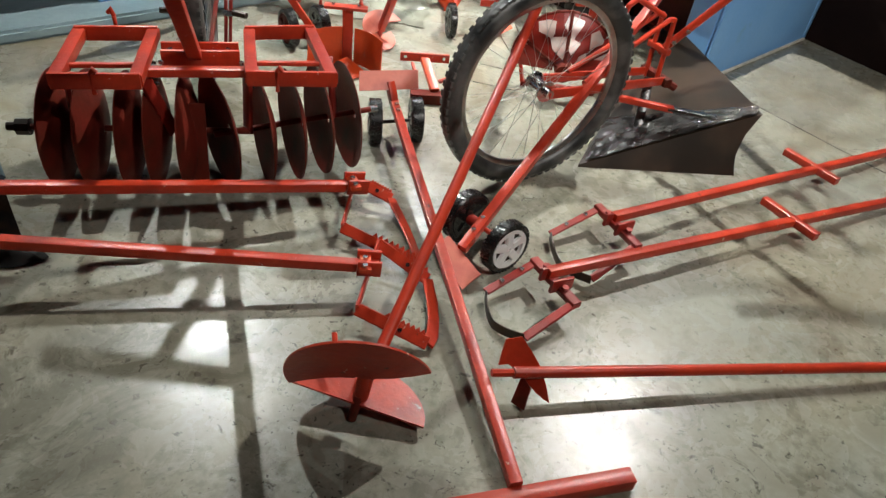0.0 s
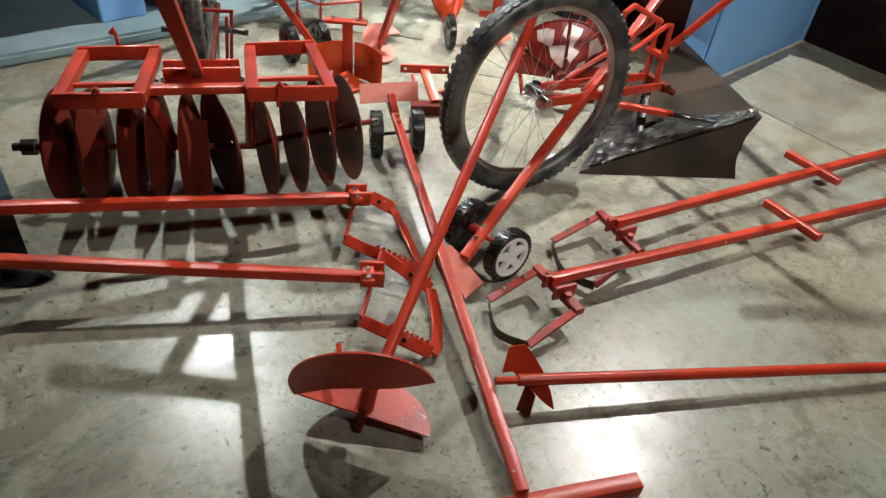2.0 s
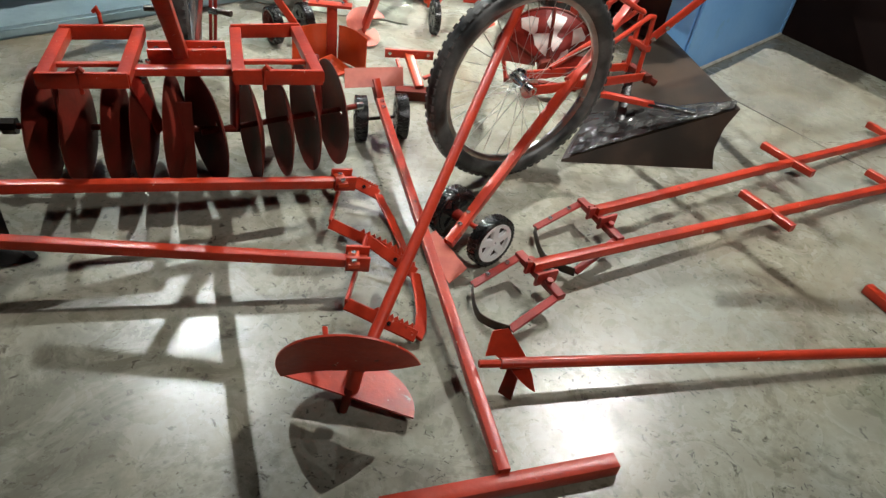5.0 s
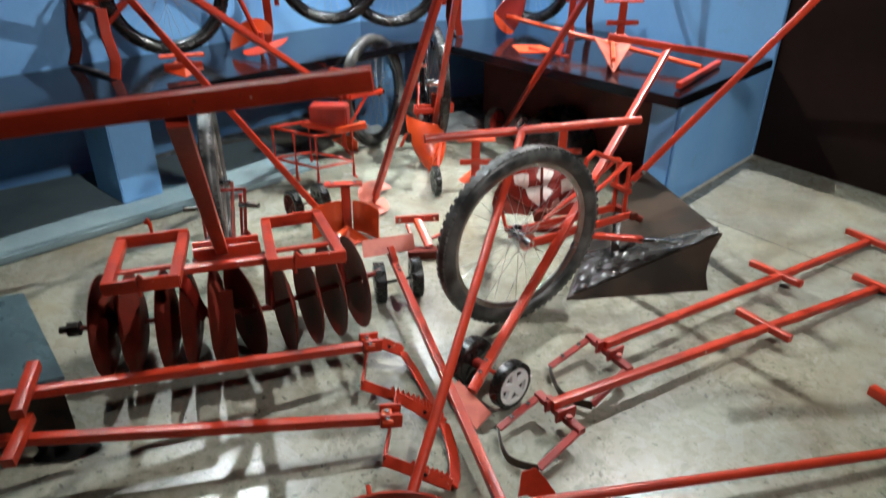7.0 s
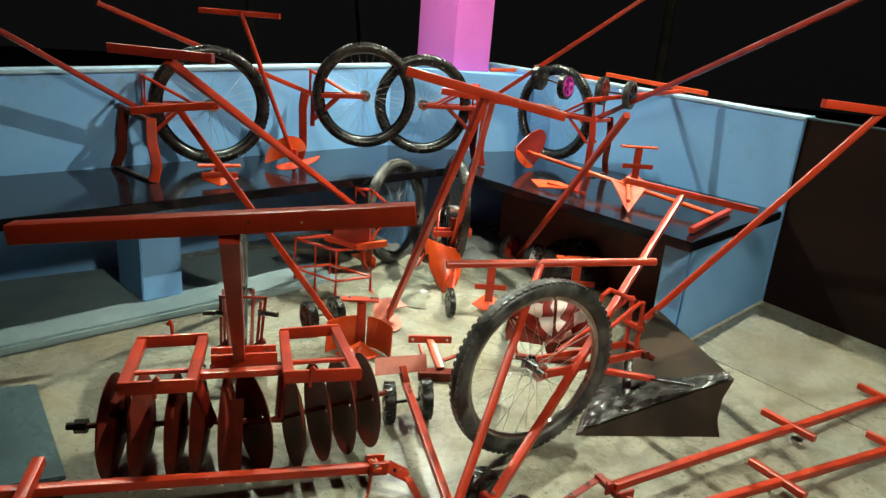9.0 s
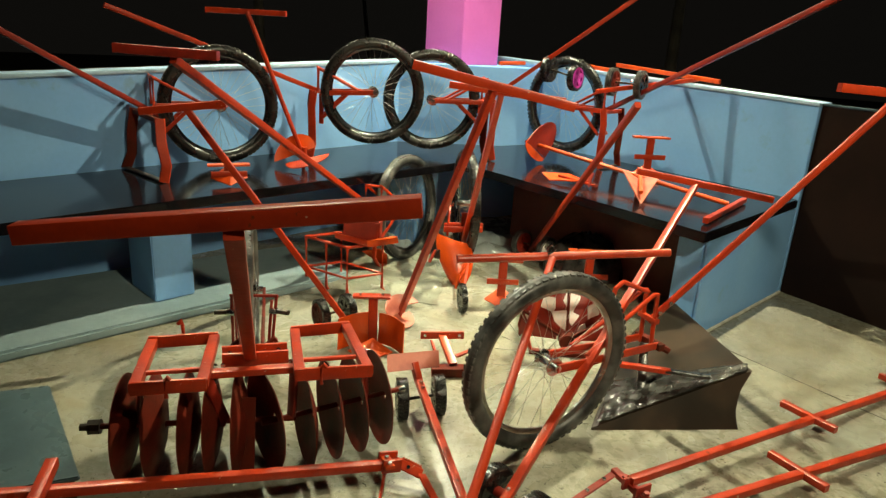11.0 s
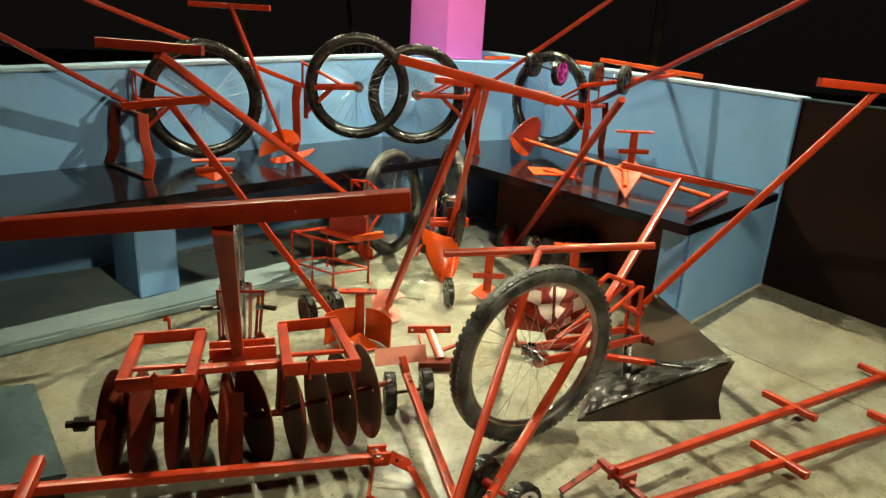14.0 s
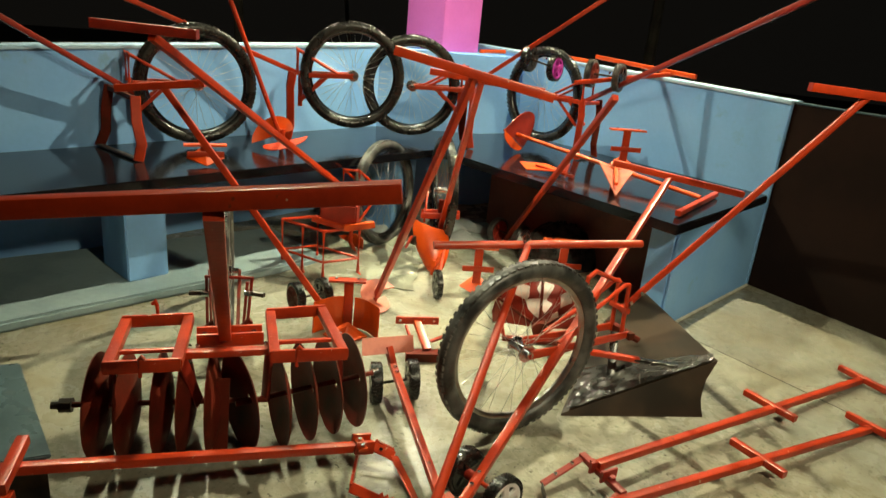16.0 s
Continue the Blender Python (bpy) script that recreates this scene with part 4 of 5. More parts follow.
for k in range(11):
    a0, a1 = math.pi * (k - 0.6) / 9.8, math.pi * (k + 0.4) / 9.8
    part("vane", sheet([[fan_point(a0 + (a1 - a0) * u, r) for u in (0, 0.5, 1)] for r in (0.04, 0.1, 0.15, 0.20)], 0.004), RED_DARK, fan)
up = V((0, -0.006, 0.002))
# Bright patches of lamplight on the red vanes, modelled as thin pale plates.
for a0, a1, r0, r1 in ((0.25, 0.42, 0.13, 0.18), (0.66, 0.95, 0.13, 0.185), (1.32, 1.66, 0.12, 0.19), (1.95, 2.3, 0.13, 0.19), (2.68, 2.84, 0.15, 0.19), (0.45, 0.75, 0.05, 0.1), (1.15, 1.6, 0.07, 0.118), (1.65, 2.2, 0.05, 0.125)):
    k = 0.12 * math.sin(a0 * 37)
    part("lit_patch", plate([fan_point(a0 + 0.05, r0) + up, fan_point((a0 + a1) / 2 + k, r0 - 0.012) + up, fan_point(a1 - 0.02, r0 + 0.014) + up, fan_point(a1 + 0.06, (r0 + r1) / 2) + up, fan_point(a1 - 0.04, r1) + up, fan_point(a0 + 0.08 + k, r1 - 0.008) + up, fan_point(a0 - 0.05, (r0 + r1) / 2 + 0.01) + up], 0.003), LIT_RED, fan, "pale patch of light on the vanes")
for k in range(3):
    a = math.pi * (k + 0.35) / 2.7
    part("rib", bar(fan_point(a, 0.03) + up * 2, fan_point(a, 0.2) + up * 2, 0.012, 0.012), MAROON, fan)
part("rim", rod([fan_point(math.pi * (k / 14 * 1.15 - 0.075), 0.2) for k in range(15)], 0.007, 8), MAROON, fan)
part("hub", tube(FC + V((0, -0.08, 0)), FC + V((0, 0.06, 0)), 0.035), MAROON, fan)
for s_ in (-1, 1):
    part("leg", bar(FC + V((0.17 * s_, 0.05, -0.01)), V((0.37 + 0.14 * s_, 2.62, 0)), 0.022, 0.014), RED, fan)
part("base_bar", bar((0.22, 2.62, 0.012), (0.53, 2.62, 0.012), 0.03, 0.02), MAROON, fan)


# ---------------------------------------------------------------- ploughs with bicycle wheels
def wheel_tool(place, axis, out, ground, shaft_end=None, handle=None, label="", legs="tines", mat=None, drop=0.0, reach=0.33, spread=0.1, ahead=0.05, stand=None):
    """A wheel at place with arms running along out to a frame that carries tines and a shaft."""
    c, o = V(place), V(out).normalized()
    t = thing("wheel_plough", (c.x, c.y, ground), label, "wheel plough", "wheel ploughs")
    ax = V(axis).normalized()
    bike_wheel(t, c, axis, dusty=ground < 0.1)
    f = c + o * reach
    for s in (-1, 1):
        part("arm", bar(c + ax * 0.055 * s, f + ax * 0.06 * s, 0.018, 0.03), RED, t)
        part("stay", rod([c + o * 0.08 + ax * 0.055 * s, f + o * 0.0 + Z * 0.14 + ax * 0.055 * s, f + o * 0.02 + Z * 0.15 + ax * 0.055 * s, f + o * 0.02 + ax * 0.055 * s], 0.0085, 8), RED, t)
        part("brace", bar(c + o * 0.17 + ax * 0.055 * s - Z * 0.012, f - Z * 0.16 + ax * 0.05 * s, 0.010, 0.02), RED, t)
    part("cross_bar", bar(f - ax * 0.075, f + ax * 0.075, 0.025, 0.025), RED, t)
    part("cross_bar", rod([f + o * 0.02 + Z * 0.15 - ax * 0.055, f + o * 0.02 + Z * 0.15 + ax * 0.055], 0.0085, 8), RED, t)
    part("post", bar(f - Z * 0.005, f - Z * 0.2, 0.028, 0.014), RED, t)
    if stand:
        (ta, fa_), (tb, fb) = [(V(p), V(q)) for p, q in stand]
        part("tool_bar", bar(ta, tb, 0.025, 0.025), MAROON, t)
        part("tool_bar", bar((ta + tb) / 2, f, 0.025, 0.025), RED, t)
        # Far tine and bar get the darker red, as shade in the colour.
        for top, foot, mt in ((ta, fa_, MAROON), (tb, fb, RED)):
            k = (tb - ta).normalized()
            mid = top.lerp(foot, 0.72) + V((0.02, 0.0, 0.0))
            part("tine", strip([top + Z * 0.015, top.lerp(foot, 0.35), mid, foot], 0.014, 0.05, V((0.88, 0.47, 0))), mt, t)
        part("cross_blade", bar(fa_ + Z * 0.006, fb + Z * 0.006, 0.03, 0.012), STEEL, t)
    elif legs == "tines":
        part("tool_bar", bar(f + o * ahead - ax * (spread + 0.01), f + o * ahead + ax * (spread + 0.01), 0.025, 0.025), RED, t)
        feet = []
        for s in (-1, 1):
            top = f + o * ahead + ax * spread * s + Z * 0.02
            foot = V((top.x, top.y, ground + 0.004))
            # Near tine red, far tine maroon: its shaded look is put into the paint.
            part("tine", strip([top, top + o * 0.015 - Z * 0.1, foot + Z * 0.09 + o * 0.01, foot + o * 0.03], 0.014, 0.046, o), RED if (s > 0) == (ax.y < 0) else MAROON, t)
            feet.append(foot + o * 0.02)
        part("cross_blade", bar(feet[0] + Z * 0.006, feet[1] + Z * 0.006, 0.03, 0.012), STEEL, t)
    elif legs == "share":
        g = V((f.x, f.y, ground))
        part("share", plate([g + ax * 0.09 + Z * 0.11, g - o * 0.05 + Z * 0.13, g - ax * 0.09 + Z * 0.11, g - o * 0.13 + Z * 0.0], 0.006), ORANGE, t)
        part("tine", strip([f - Z * 0.15, V((f.x, f.y, ground + 0.08)), V((f.x, f.y, ground)) - o * 0.06], 0.028, 0.010, o), RED, t)
    for s in (-1, 1):
        bolt(t, c + ax * 0.062 * s, ax * s, 0.011)
        bolt(t, f + ax * 0.03 * s + Z * 0.013)
    if shaft_end:
        e = V(shaft_end)
        part("shaft", bar(f - Z * drop - (e - f).normalized() * 0.04, e, 0.027), mat or RED, t)
        if handle:
            # Darker red holds the shade on the high handle.
            part("handle", bar(handle[0], handle[1], 0.03), RED_DARK, t)
    return t


BZ = BENCH_H
# RED_DARK shafts: the dimness high above the bench is put into their colour.
wheel_tool((-1.575, 3.54, BZ + 0.35), (-0.56, 0.83, 0), (-0.83, -0.50, 0), BZ, (-2.35, 2.64, 1.39), None, "red wheel plough with two tines and shaded red shaft on bench", mat=RED_DARK, drop=0.055, stand=(((-1.948, 3.30, 0.898), (-2.02, 3.29, BZ + 0.004)), ((-1.70, 3.08, 0.885), (-1.678, 3.03, BZ + 0.004))))
wheel_tool((-0.80, 4.12, BZ + 0.425), (-0.28, 0.96, 0), (-0.95, -0.10, -0.05), BZ, (-2.05, 3.28, 1.43), None, "red wheel plough with two broad tines on the black bench")
wheel_tool((-0.44, 4.36, BZ + 0.375), (-0.28, 0.96, 0), (0.95, 0.10, 0.02), BZ, None, None, "red wheel plough with two tines standing on the black bench")
wheel_tool((0.473, 4.60, BZ + 0.375), (0.70, 0.71, 0), (0.72, -0.60, 0), BZ, (1.573, 2.775, 1.76), None, "red wheel plough with a long shaded red shaft on the bench", mat=RED_DARK)
wheel_tool((-0.519, 3.84, 0.334), (0.90, -0.42, 0.08), (-0.45, -0.85, 0.12), 0.0, (-1.065, 1.95, 1.262), ((-1.255, 1.945, 1.287), (-0.92, 1.955, 1.28)), "red wheel plough with share and T-handle on the floor", "share")

# crumpled plastic sheet on the floor under the bench corner
SHEET = material("pale_plastic_sheet", (0.7, 0.8, 0.8), 0.25, 0, (0.5, 0.6, 0.6), 6, 0.8, 0.4, 30, 0.15)


def crumpled(x0, y0, w, d, cells, seed, rise=0.045):
    random.seed(seed)
    n, m = cells
    grid = []
    for j in range(m + 1):
        row = []
        for i in range(n + 1):
            inner = 0 < i < n and 0 < j < m
            row.append((x0 + w * i / n + random.uniform(-0.3, 0.3) * w / n, y0 + d * j / m + random.uniform(-0.3, 0.3) * d / m, 0.006 + (random.uniform(0.0, rise) if inner else 0.0)))
        grid.append(row)
    bm = sheet(grid, 0.001)
    bmesh.ops.triangulate(bm, faces=bm.faces[:])
    return bm


for x0, y0, w, d, cells, seed in ((-0.86, 4.02, 0.62, 0.5, (9, 7), 11), (-0.22, 4.0, 0.46, 0.5, (7, 7), 12)):
    sh = thing("plastic_sheet", (x0 + w / 2, y0 + d / 2, 0), "crumpled pale plastic sheet lying on the floor", "sheet", "plastic sheets")
    part("sheet", crumpled(x0, y0, w, d, cells, seed), SHEET, sh)

CREASED = material("dusty_clear_film", (0.27, 0.28, 0.225), 0.28, 0, (0.13, 0.13, 0.10), 6, 1.0, 0.3, 40, 0.2)
sh = thing("plastic_film", (-0.6, 3.5, 0), "dusty crumpled clear film spread over the concrete floor", "sheet")
part("sheet", crumpled(-0.98, 3.1, 0.74, 0.9, (12, 14), 21, 0.028), CREASED, sh)

# black bag under the bench
random.seed(5)
bag = thing("bag", (0.62, 3.78, 0), "crumpled glossy black plastic bag under the bench", "bag")
grid = []
for r in range(9):
    a1 = r / 8 * math.pi / 2
    grid.append([(0.62 + 0.24 * math.sin(a1) * math.cos(k * math.pi / 12) * (1 + 0.02 * (k * 7 % 5)), 3.80 + 0.2 * math.sin(a1) * math.sin(k * math.pi / 12), 0.006 + 0.27 * math.cos(a1) * (1 - 0.06 * ((k * 5 + r * 3) % 4)) * (1 if r else 0.9)) for k in range(24)])
    grid[-1].append(grid[-1][0])
part("bag", sheet(grid, 0.002), FILM, bag)

# cage beside the wheel on the floor
t = thing("cage_weeder", (-0.8, 3.25, 0), "small red wire cage frame standing on thin legs", "weeder")
ck = [V((-1.0, 3.24, 0)), V((-0.74, 3.10, 0)), V((-0.57, 3.22, 0)), V((-0.83, 3.36, 0))]
for z in (0.11, 0.285):
    for i in range(4):
        a, b = ck[i], ck[(i + 1) % 4]
        part("rail", rod([a + Z * z, b + Z * z], 0.007 if z < 0.2 else 0.009, 8), RED, t)
for p in ck + [(ck[0] + ck[1]) / 2]:
    part("leg", rod([p + Z * 0.29, p + Z * 0.03, p + V((0.02, -0.015, 0.006))], 0.009, 8), RED, t)
part("weight", box((-0.775, 3.15, 0.312), (-0.58, 3.26, 0.425), 0.008), RED_DARK, t, "dark red block on the cage")
part("top_plate", bar((-0.815, 3.15, 0.335), (-0.631, 3.13, 0.305), 0.02, 0.03), RED, t)
part("top_plate", bar((-0.64, 3.13, 0.305), (-0.483, 3.17, 0.33), 0.03, 0.034), ORANGE, t)

# ---------------------------------------------------------------- earth auger and plough in the middle
t = thing("earth_auger", (-0.4, 2.8, 0), "small red earth auger standing with a T-handle", "auger")
A0, A1 = V((-0.405, 2.80, 0.08)), V((-0.035, 2.32, 1.21))
part("shaft", bar(A0, A1, 0.028), RED, t)
part("handle", bar((-0.335, 2.30, 1.275), (0.265, 2.33, 1.155), 0.034), RED, t)
dd2 = (A0 - A1).normalized()
part("blade", flight(A0, dd2, 0.085, 0, 200, 0.04, -0.04), RED_DULL, t, "faded pinkish red helical blade")
part("blade", flight(A0, dd2, 0.08, 180, 380, 0.04, 0.02), RED_DULL, t)
part("tip", sweep(bmesh.new(), [A0, A0 + dd2 * 0.085], circle(0.012, 8)), RED, t)

t = thing("wheel_plough", (-0.13, 3.5, 0), "red plough with an upright wheel and a curved orange body", "wheel plough", "wheel ploughs")
MC = V((-0.155, 3.78, 0.40))
bike_wheel(t, MC, (0.97, 0.25, 0.0))
for s in (-1, 1):
    o = V((0.97, 0.25, 0)) * 0.09 * s
    part("fork", bar(MC + o, MC + o + V((0.0, -0.16, -0.10)), 0.014, 0.014), RED, t)
    part("upright", rod([MC + o + V((0, -0.16, -0.16)), MC + o + V((0.0, -0.16, 0.14)), MC + o * 0.4 + V((0.0, -0.16, 0.14))], 0.007, 8), RED, t)
    bolt(t, MC + o * 0.8 + V((0, -0.17, 0.04)), V((0, -1, 0)), 0.012)
for dz in (0.0, 0.035):
    part("cross_bar", bar(MC + V((-0.11, -0.17 - dz, -0.10 - dz * 0.4)), MC + V((0.12, -0.12 - dz, -0.10 - dz * 0.4)), 0.012, 0.035), RED, t)
MS = MC + V((0.01, -0.15, -0.2))
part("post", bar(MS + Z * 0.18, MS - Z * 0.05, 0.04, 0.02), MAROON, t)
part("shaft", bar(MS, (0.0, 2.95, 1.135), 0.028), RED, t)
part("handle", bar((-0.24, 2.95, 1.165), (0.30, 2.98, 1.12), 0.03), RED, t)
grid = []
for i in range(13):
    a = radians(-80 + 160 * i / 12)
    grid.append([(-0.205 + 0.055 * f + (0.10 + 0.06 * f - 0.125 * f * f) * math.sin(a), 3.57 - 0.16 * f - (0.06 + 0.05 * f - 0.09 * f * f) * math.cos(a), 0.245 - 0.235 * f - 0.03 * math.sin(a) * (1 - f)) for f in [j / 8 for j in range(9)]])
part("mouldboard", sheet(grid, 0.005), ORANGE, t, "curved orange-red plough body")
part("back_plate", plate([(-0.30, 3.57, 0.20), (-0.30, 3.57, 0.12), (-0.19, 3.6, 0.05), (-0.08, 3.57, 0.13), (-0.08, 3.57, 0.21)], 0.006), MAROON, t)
part("brace", bar((-0.075, 3.40, 0.19), (-0.16, 3.32, 0.03), 0.022, 0.01), ORANGE, t)
part("brace", bar((-0.15, 3.33, 0.10), (-0.16, 3.31, 0.02), 0.02, 0.01), ORANGE, t)
part("knob", tube((-0.29, 3.5, 0.15), (-0.265, 3.47, 0.165), 0.028), STEEL, t)
part("brace", rod([(-0.30, 3.48, 0.185), (-0.33, 3.44, 0.12)], 0.009), RED, t)
small_wheel(t, (-0.115, 3.035, 0.078), (0.96, 0.28, 0.0), 0.075, 0.03)
part("axle_arm", bar((-0.10, 3.42, 0.16), (-0.115, 3.035, 0.08), 0.014, 0.014), RED, t)

# ---------------------------------------------------------------- ridger and coupler
t = thing("ridger_plough", (-0.5, 2.55, 0), "orange-red ridging plough body with a flat T-post", "plough")
part("post", bar((-0.505, 2.57, 0.02), (-0.515, 2.62, 0.215), 0.042, 0.02), RED, t)
part("top_plate", bar((-0.605, 2.60, 0.225), (-0.435, 2.62, 0.225), 0.045, 0.012), RED, t)
for p in ((-0.57, 2.60, 0.232), (-0.47, 2.615, 0.232)):
    bolt(t, p)
for s, nm in ((-1, "wing"), (1, "wing")):
    o = V((-0.50, 2.53, 0.0))
    g = [[o + V((s * (0.02 + 0.13 * u) , 0.05 - 0.10 * u * u + 0.02 * v, 0.005 + 0.145 * v)) for u in [k / 5 for k in range(6)]] for v in [k / 4 for k in range(5)]]
    part(nm, sheet(g, 0.005), ORANGE, t)
part("share", plate([(-0.60, 2.47, 0.012), (-0.50, 2.40, 0.004), (-0.40, 2.49, 0.012), (-0.50, 2.54, 0.05)], 0.005), ORANGE, t)

t = thing("coupler", (-0.17, 2.45, 0), "small red flat bracket tool lying on the floor", "bracket")
part("top_plate", bar((-0.275, 2.475, 0.115), (-0.085, 2.51, 0.115), 0.012, 0.035), RED, t)
part("arm", bar((-0.185, 2.50, 0.115), (-0.12, 2.36, 0.045), 0.035, 0.02), ORANGE, t)
part("blade", bar((-0.21, 2.335, 0.02), (-0.03, 2.365, 0.02), 0.05, 0.04), MAROON, t)
part("brace", bar((-0.225, 2.46, 0.10), (-0.20, 2.40, 0.07), 0.012), RED, t)
part("brace", bar((-0.11, 2.40, 0.065), (-0.055, 2.43, 0.08), 0.02, 0.01), RED, t)
for p in ((-0.255, 2.468, 0.12), (-0.105, 2.495, 0.12)):
    bolt(t, p, V((0.17, -0.98, 0)))


def tee_tool(x, y, hgt, w, turn, label, z0=0.0):
    t = thing("tee_plough", (x, y, z0), label, "plough", "tee ploughs")
    d = V((math.cos(turn), math.sin(turn), 0))
    n = V((-d.y, d.x, 0))
    p = V((x, y, z0))
    part("top_plate", bar(p + Z * hgt - d * w, p + Z * hgt + d * w, 0.05, 0.012), ORANGE, t)
    part("post", bar(p + Z * (hgt - 0.006), p + Z * 0.03, 0.045, 0.022), RED, t)
    part("cross_bar", bar(p + Z * hgt * 0.55 - d * w * 0.85 - n * 0.02, p + Z * hgt * 0.55 + d * w * 0.85 - n * 0.02, 0.012, 0.03), RED, t)
    part("share", plate([p + d * w * 0.9 + Z * 0.03, p - n * 0.07 + Z * 0.004, p - d * w * 0.9 + Z * 0.03, p + n * 0.04 + Z * 0.09], 0.006), ORANGE, t)
    for s in (-1, 1):
        bolt(t, p + Z * (hgt + 0.006) + d * w * 0.6 * s)
    return t


tee_tool(0.09, 3.17, 0.26, 0.10, 0.1, "red ridging plough with a flat T-top on the floor")
tee_tool(0.56, 3.28, 0.31, 0.12, 0.1, "red ridging plough with a flat T-top on the floor")
tee_tool(-1.37, 3.12, 0.10, 0.105, 0.45, "small red tee plough lying on the black bench", BZ)
tee_tool(0.965, 4.02, 0.265, 0.115, 0.15, "red ridging plough with a flat T-top on the bench", BZ)


# ---------------------------------------------------------------- more push hoes
def push_hoe(a, b, axis, shaft_end, handle, label, mat=None, tail=None, r=0.075, plate_z=None, first=None):
    """Two small wheels at a and b, a shaft to shaft_end with a cross handle."""
    a, b = V(a), V(b)
    t = thing("wheel_hoe", ((a + b) / 2)[:2] + (a.z - r,), label, "wheel hoe", "wheel hoes")
    # Greyer rubber on the white-hubbed hoe makes up for light the bench blocks.
    rubber = DUSTY if mat is WHITE else RUBBER
    small_wheel(t, a, axis, r, 0.04, first or RUBBER, "dark plastic wheel", rubber)
    small_wheel(t, b, axis, r, 0.04, mat or RUBBER, "plastic-hubbed wheel", rubber)
    part("axle", tube(a, b, 0.006), STEEL, t)
    m = (a + b) / 2
    e = V(shaft_end)
    base = V(tail) if tail else m - (e - m).normalized() * 0.12
    part("shaft", bar(base, e, 0.026), RED, t)
    if handle:
        part("handle", bar(handle[0], handle[1], 0.029), RED, t)
    n = (e - base).normalized()
    for k in (0.03, 0.07):
        bolt(t, m + n * k + V((0, -0.012, 0.012)), V((0, -0.7, 0.7)))
    return t, base


push_hoe((-0.775, 2.68, 0.078), (-0.665, 2.77, 0.078), (0.78, 0.62, 0), (-1.25, 2.42, 1.045), ((-1.44, 2.41, 1.025), (-1.09, 2.43, 1.075)), "red push hoe with two dark wheels and a T-handle", None, (-0.605, 2.59, 0.06), 0.075, None, MAROON)
push_hoe((0.235, 4.09, 0.085), (0.388, 3.955, 0.085), (0.72, -0.69, 0), (0.554, 2.62, 1.155), None, "red push hoe with a white-hubbed wheel leaning over the bench", WHITE, None, 0.085, None, RED_DARK)
push_hoe((0.318, 4.30, 1.205), (0.482, 4.22, 1.165), (0.80, -0.60, 0), (1.02, 4.2, 1.83), None, "red push hoe with a magenta wheel propped on the parapet", PINK_P, (0.05, 4.3, 1.07), 0.08)
push_hoe((0.715, 4.2, 1.155), (0.875, 4.12, 1.15), (0.85, -0.52, 0), (1.3, 4.42, 1.19), None, "red push hoe with two dark wheels laid on the parapet", RUBBER, (0.6, 4.05, 1.1), 0.085, None, MAROON)
for a, b in (((0.84, 4.82, 1.24), (1.40, 4.28, 1.19)), ((0.35, 5.27, 1.235), (0.80, 4.86, 1.20)), ((0.0, 5.16, 1.19), (0.2, 5.24, 1.20))):
    t = thing("handle_bar", a, "red square bar lying along the parapet top", "bar", "bars on the parapet")
    part("bar", bar(a, b, 0.028), ORANGE, t)

# ---------------------------------------------------------------- things on the benches
t = thing("earth_auger", (-1.15, 3.65, BZ), "orange-red earth auger with a tall T-handle standing on the bench", "auger")
sb, st = V((-1.13, 3.68, BZ + 0.10)), V((-1.40, 3.55, 1.44))
part("shaft", tube(sb - Z * 0.05, st, 0.013), RED, t)
part("handle", bar(st + V((-0.23, 0.0, 0.0)), st + V((0.21, 0.02, 0.0)), 0.028), RED, t)
part("blade", half_disc((-1.299, 3.640, 0.605), (-1.066, 3.700, 0.697), (-0.18, 0.3, 0.94), 0.115, 0.008), ORANGE, t)
part("blade", half_disc((-1.218, 3.600, 0.606), (-0.972, 3.660, 0.672), (0.12, -0.93, -0.3), 0.10, 0.0), RED, t)
part("collar", tube(sb - Z * 0.07, sb + Z * 0.02, 0.018), RED, t)
part("tip", tube((-1.13, 3.66, BZ + 0.002), sb - Z * 0.06, 0.011), RED, t)

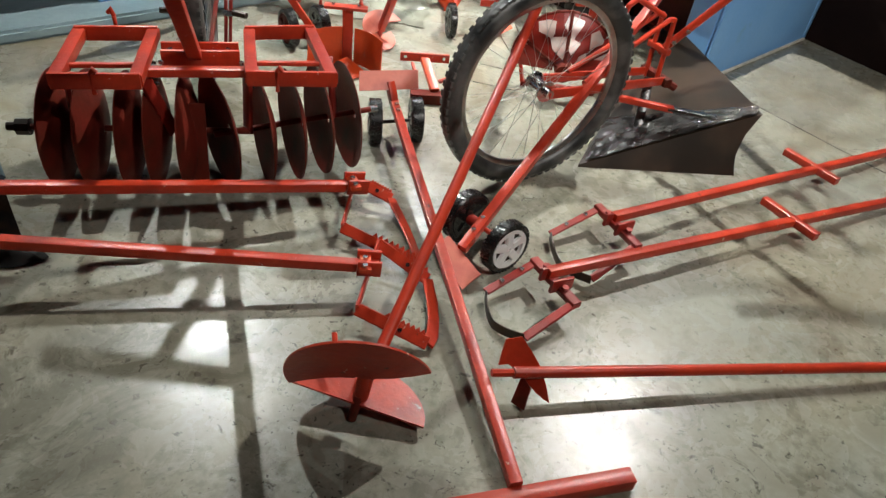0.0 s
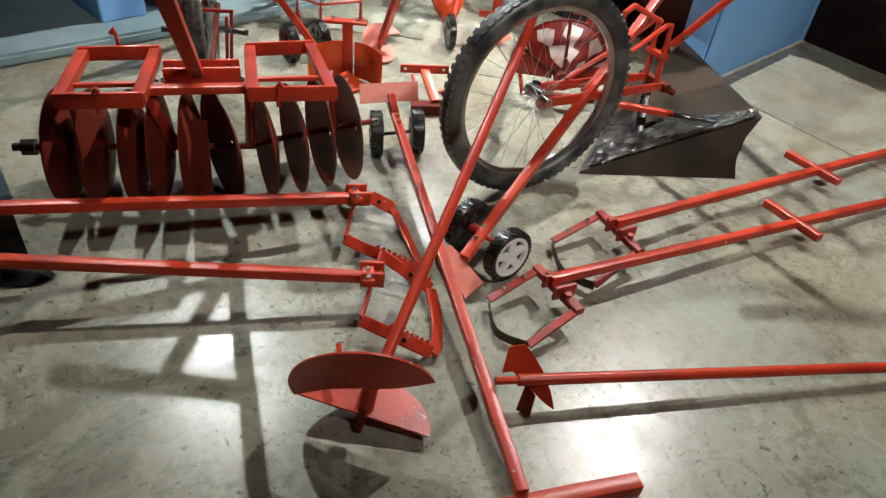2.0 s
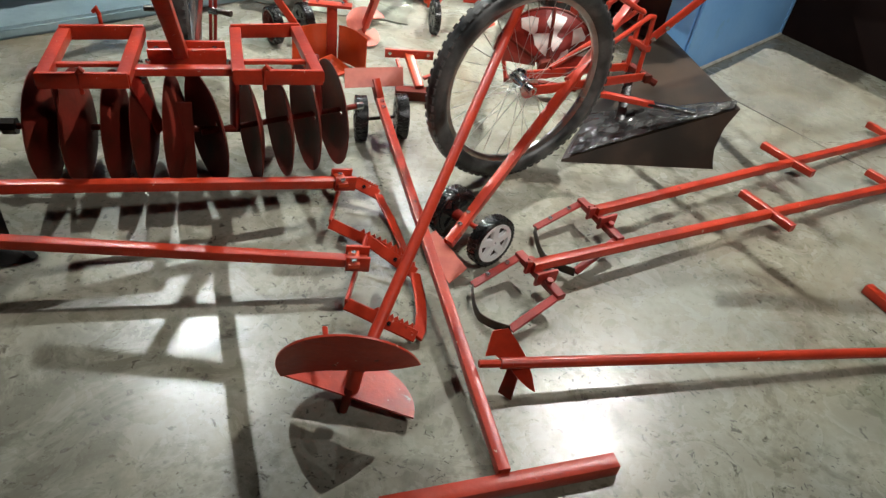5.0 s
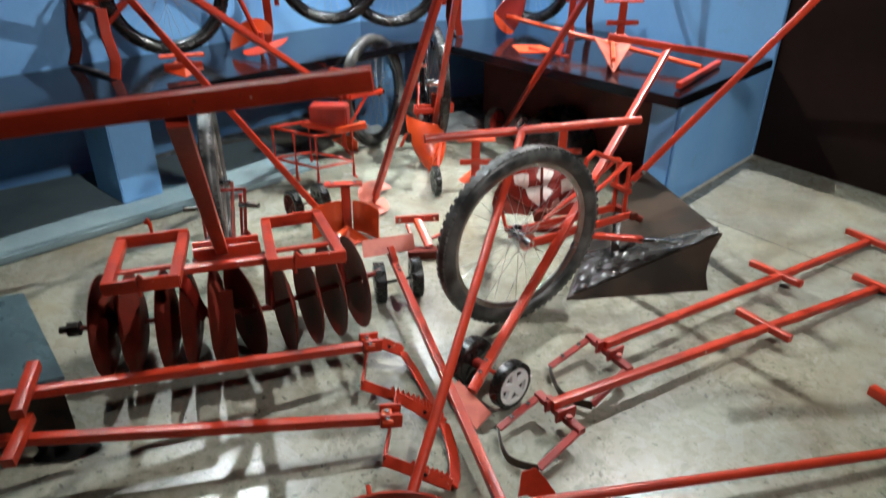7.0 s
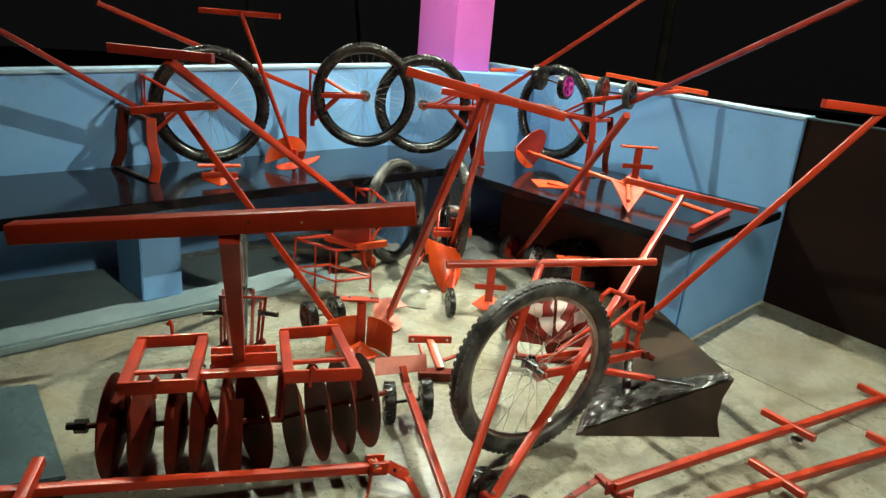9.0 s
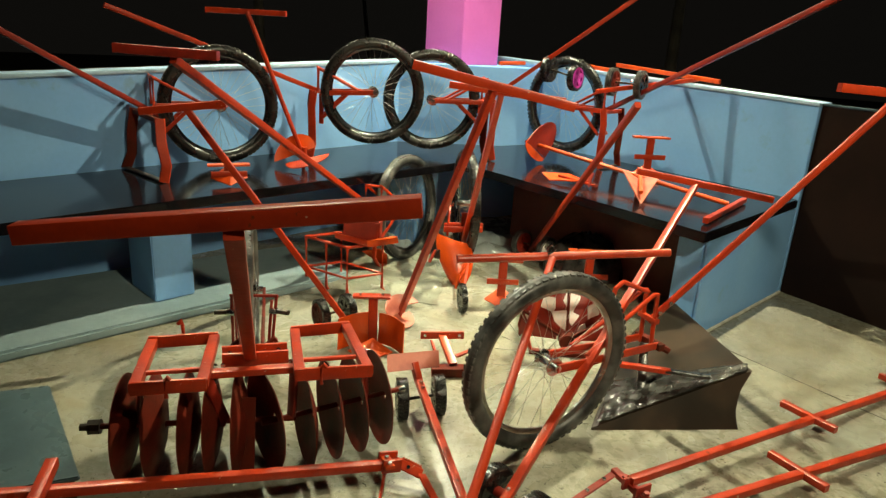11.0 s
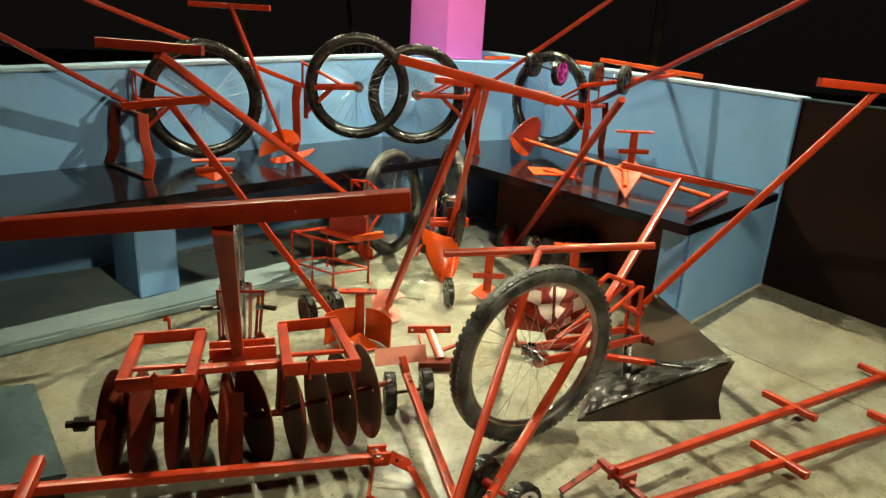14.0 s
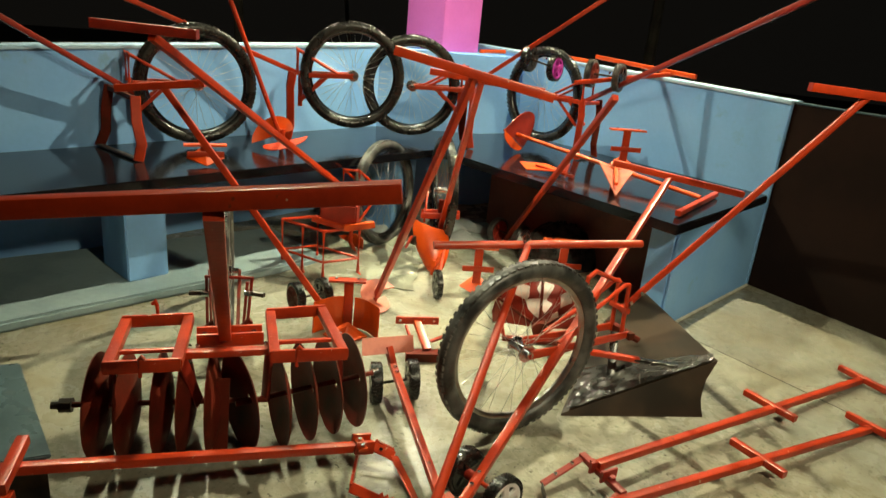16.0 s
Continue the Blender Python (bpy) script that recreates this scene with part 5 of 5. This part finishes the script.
t = thing("earth_auger", (0.3, 4.3, BZ), "red earth auger with T-handle lying on the bench", "auger")
H0, H1 = V((0.30, 4.33, BZ + 0.125)), V((1.235, 3.30, BZ + 0.04))
dH = (H0 - H1).normalized()
part("shaft", tube(H0 + dH * 0.08, H1, 0.013), ORANGE, t)
part("handle", bar((1.03, 2.985, BZ + 0.02), (1.40, 3.52, BZ + 0.02), 0.028), RED, t)
part("blade", half_disc((0.211, 4.247, 0.741), (0.351, 4.384, 0.608), (0.114, 0.088, 0.17), 0.225, 0.008), RED_DARK, t)
part("blade", half_disc((0.209, 4.24, 0.737), (0.348, 4.376, 0.607), (-0.3, -0.35, -0.75), 0.055, 0.0), ORANGE, t)
part("tip", tube(H0 + dH * 0.06, H0 + dH * 0.12, 0.01), RED, t)

t = thing("plough_share", (0.45, 3.75, BZ), "small orange-red plough share lying on the bench", "plough")
part("blade", plate([(0.30, 3.84, BZ + 0.03), (0.46, 3.82, BZ + 0.035), (0.56, 3.66, BZ + 0.03), (0.34, 3.74, BZ + 0.006)], 0.008), ORANGE, t)
part("arm", bar((0.40, 3.78, BZ + 0.035), (0.60, 3.62, BZ + 0.02), 0.03, 0.014), RED, t)
part("wing", sheet([[(0.56 + 0.02 * v, 3.62 + 0.16 * u, BZ + 0.005 + 0.09 * v - 0.03 * u * v) for u in [k / 4 for k in range(5)]] for v in (0, 0.5, 1)], 0.005), RED, t)
for p in ((0.52, 3.69, BZ + 0.036), (0.58, 3.64, BZ + 0.03)):
    bolt(t, p, Z, 0.012)

t = thing("arrow_share", (0.83, 3.45, BZ), "pale orange-red arrow-shaped plough share on the bench", "plough")
tip = V((0.785, 3.28, BZ + 0.015))
l, r, c = V((0.70, 3.46, BZ + 0.16)), V((0.92, 3.47, BZ + 0.15)), V((0.81, 3.50, BZ + 0.10))
part("wing", plate([tip, c, l], 0.006), RED_DULL, t)
part("wing", plate([tip, r, c], 0.006), RED_DULL, t)
part("rib", bar(tip + V((0, 0.04, 0.05)), c + Z * 0.02, 0.02, 0.02), ORANGE, t)
part("foot", bar(c, (0.81, 3.50, BZ), 0.03, 0.02), RED, t)
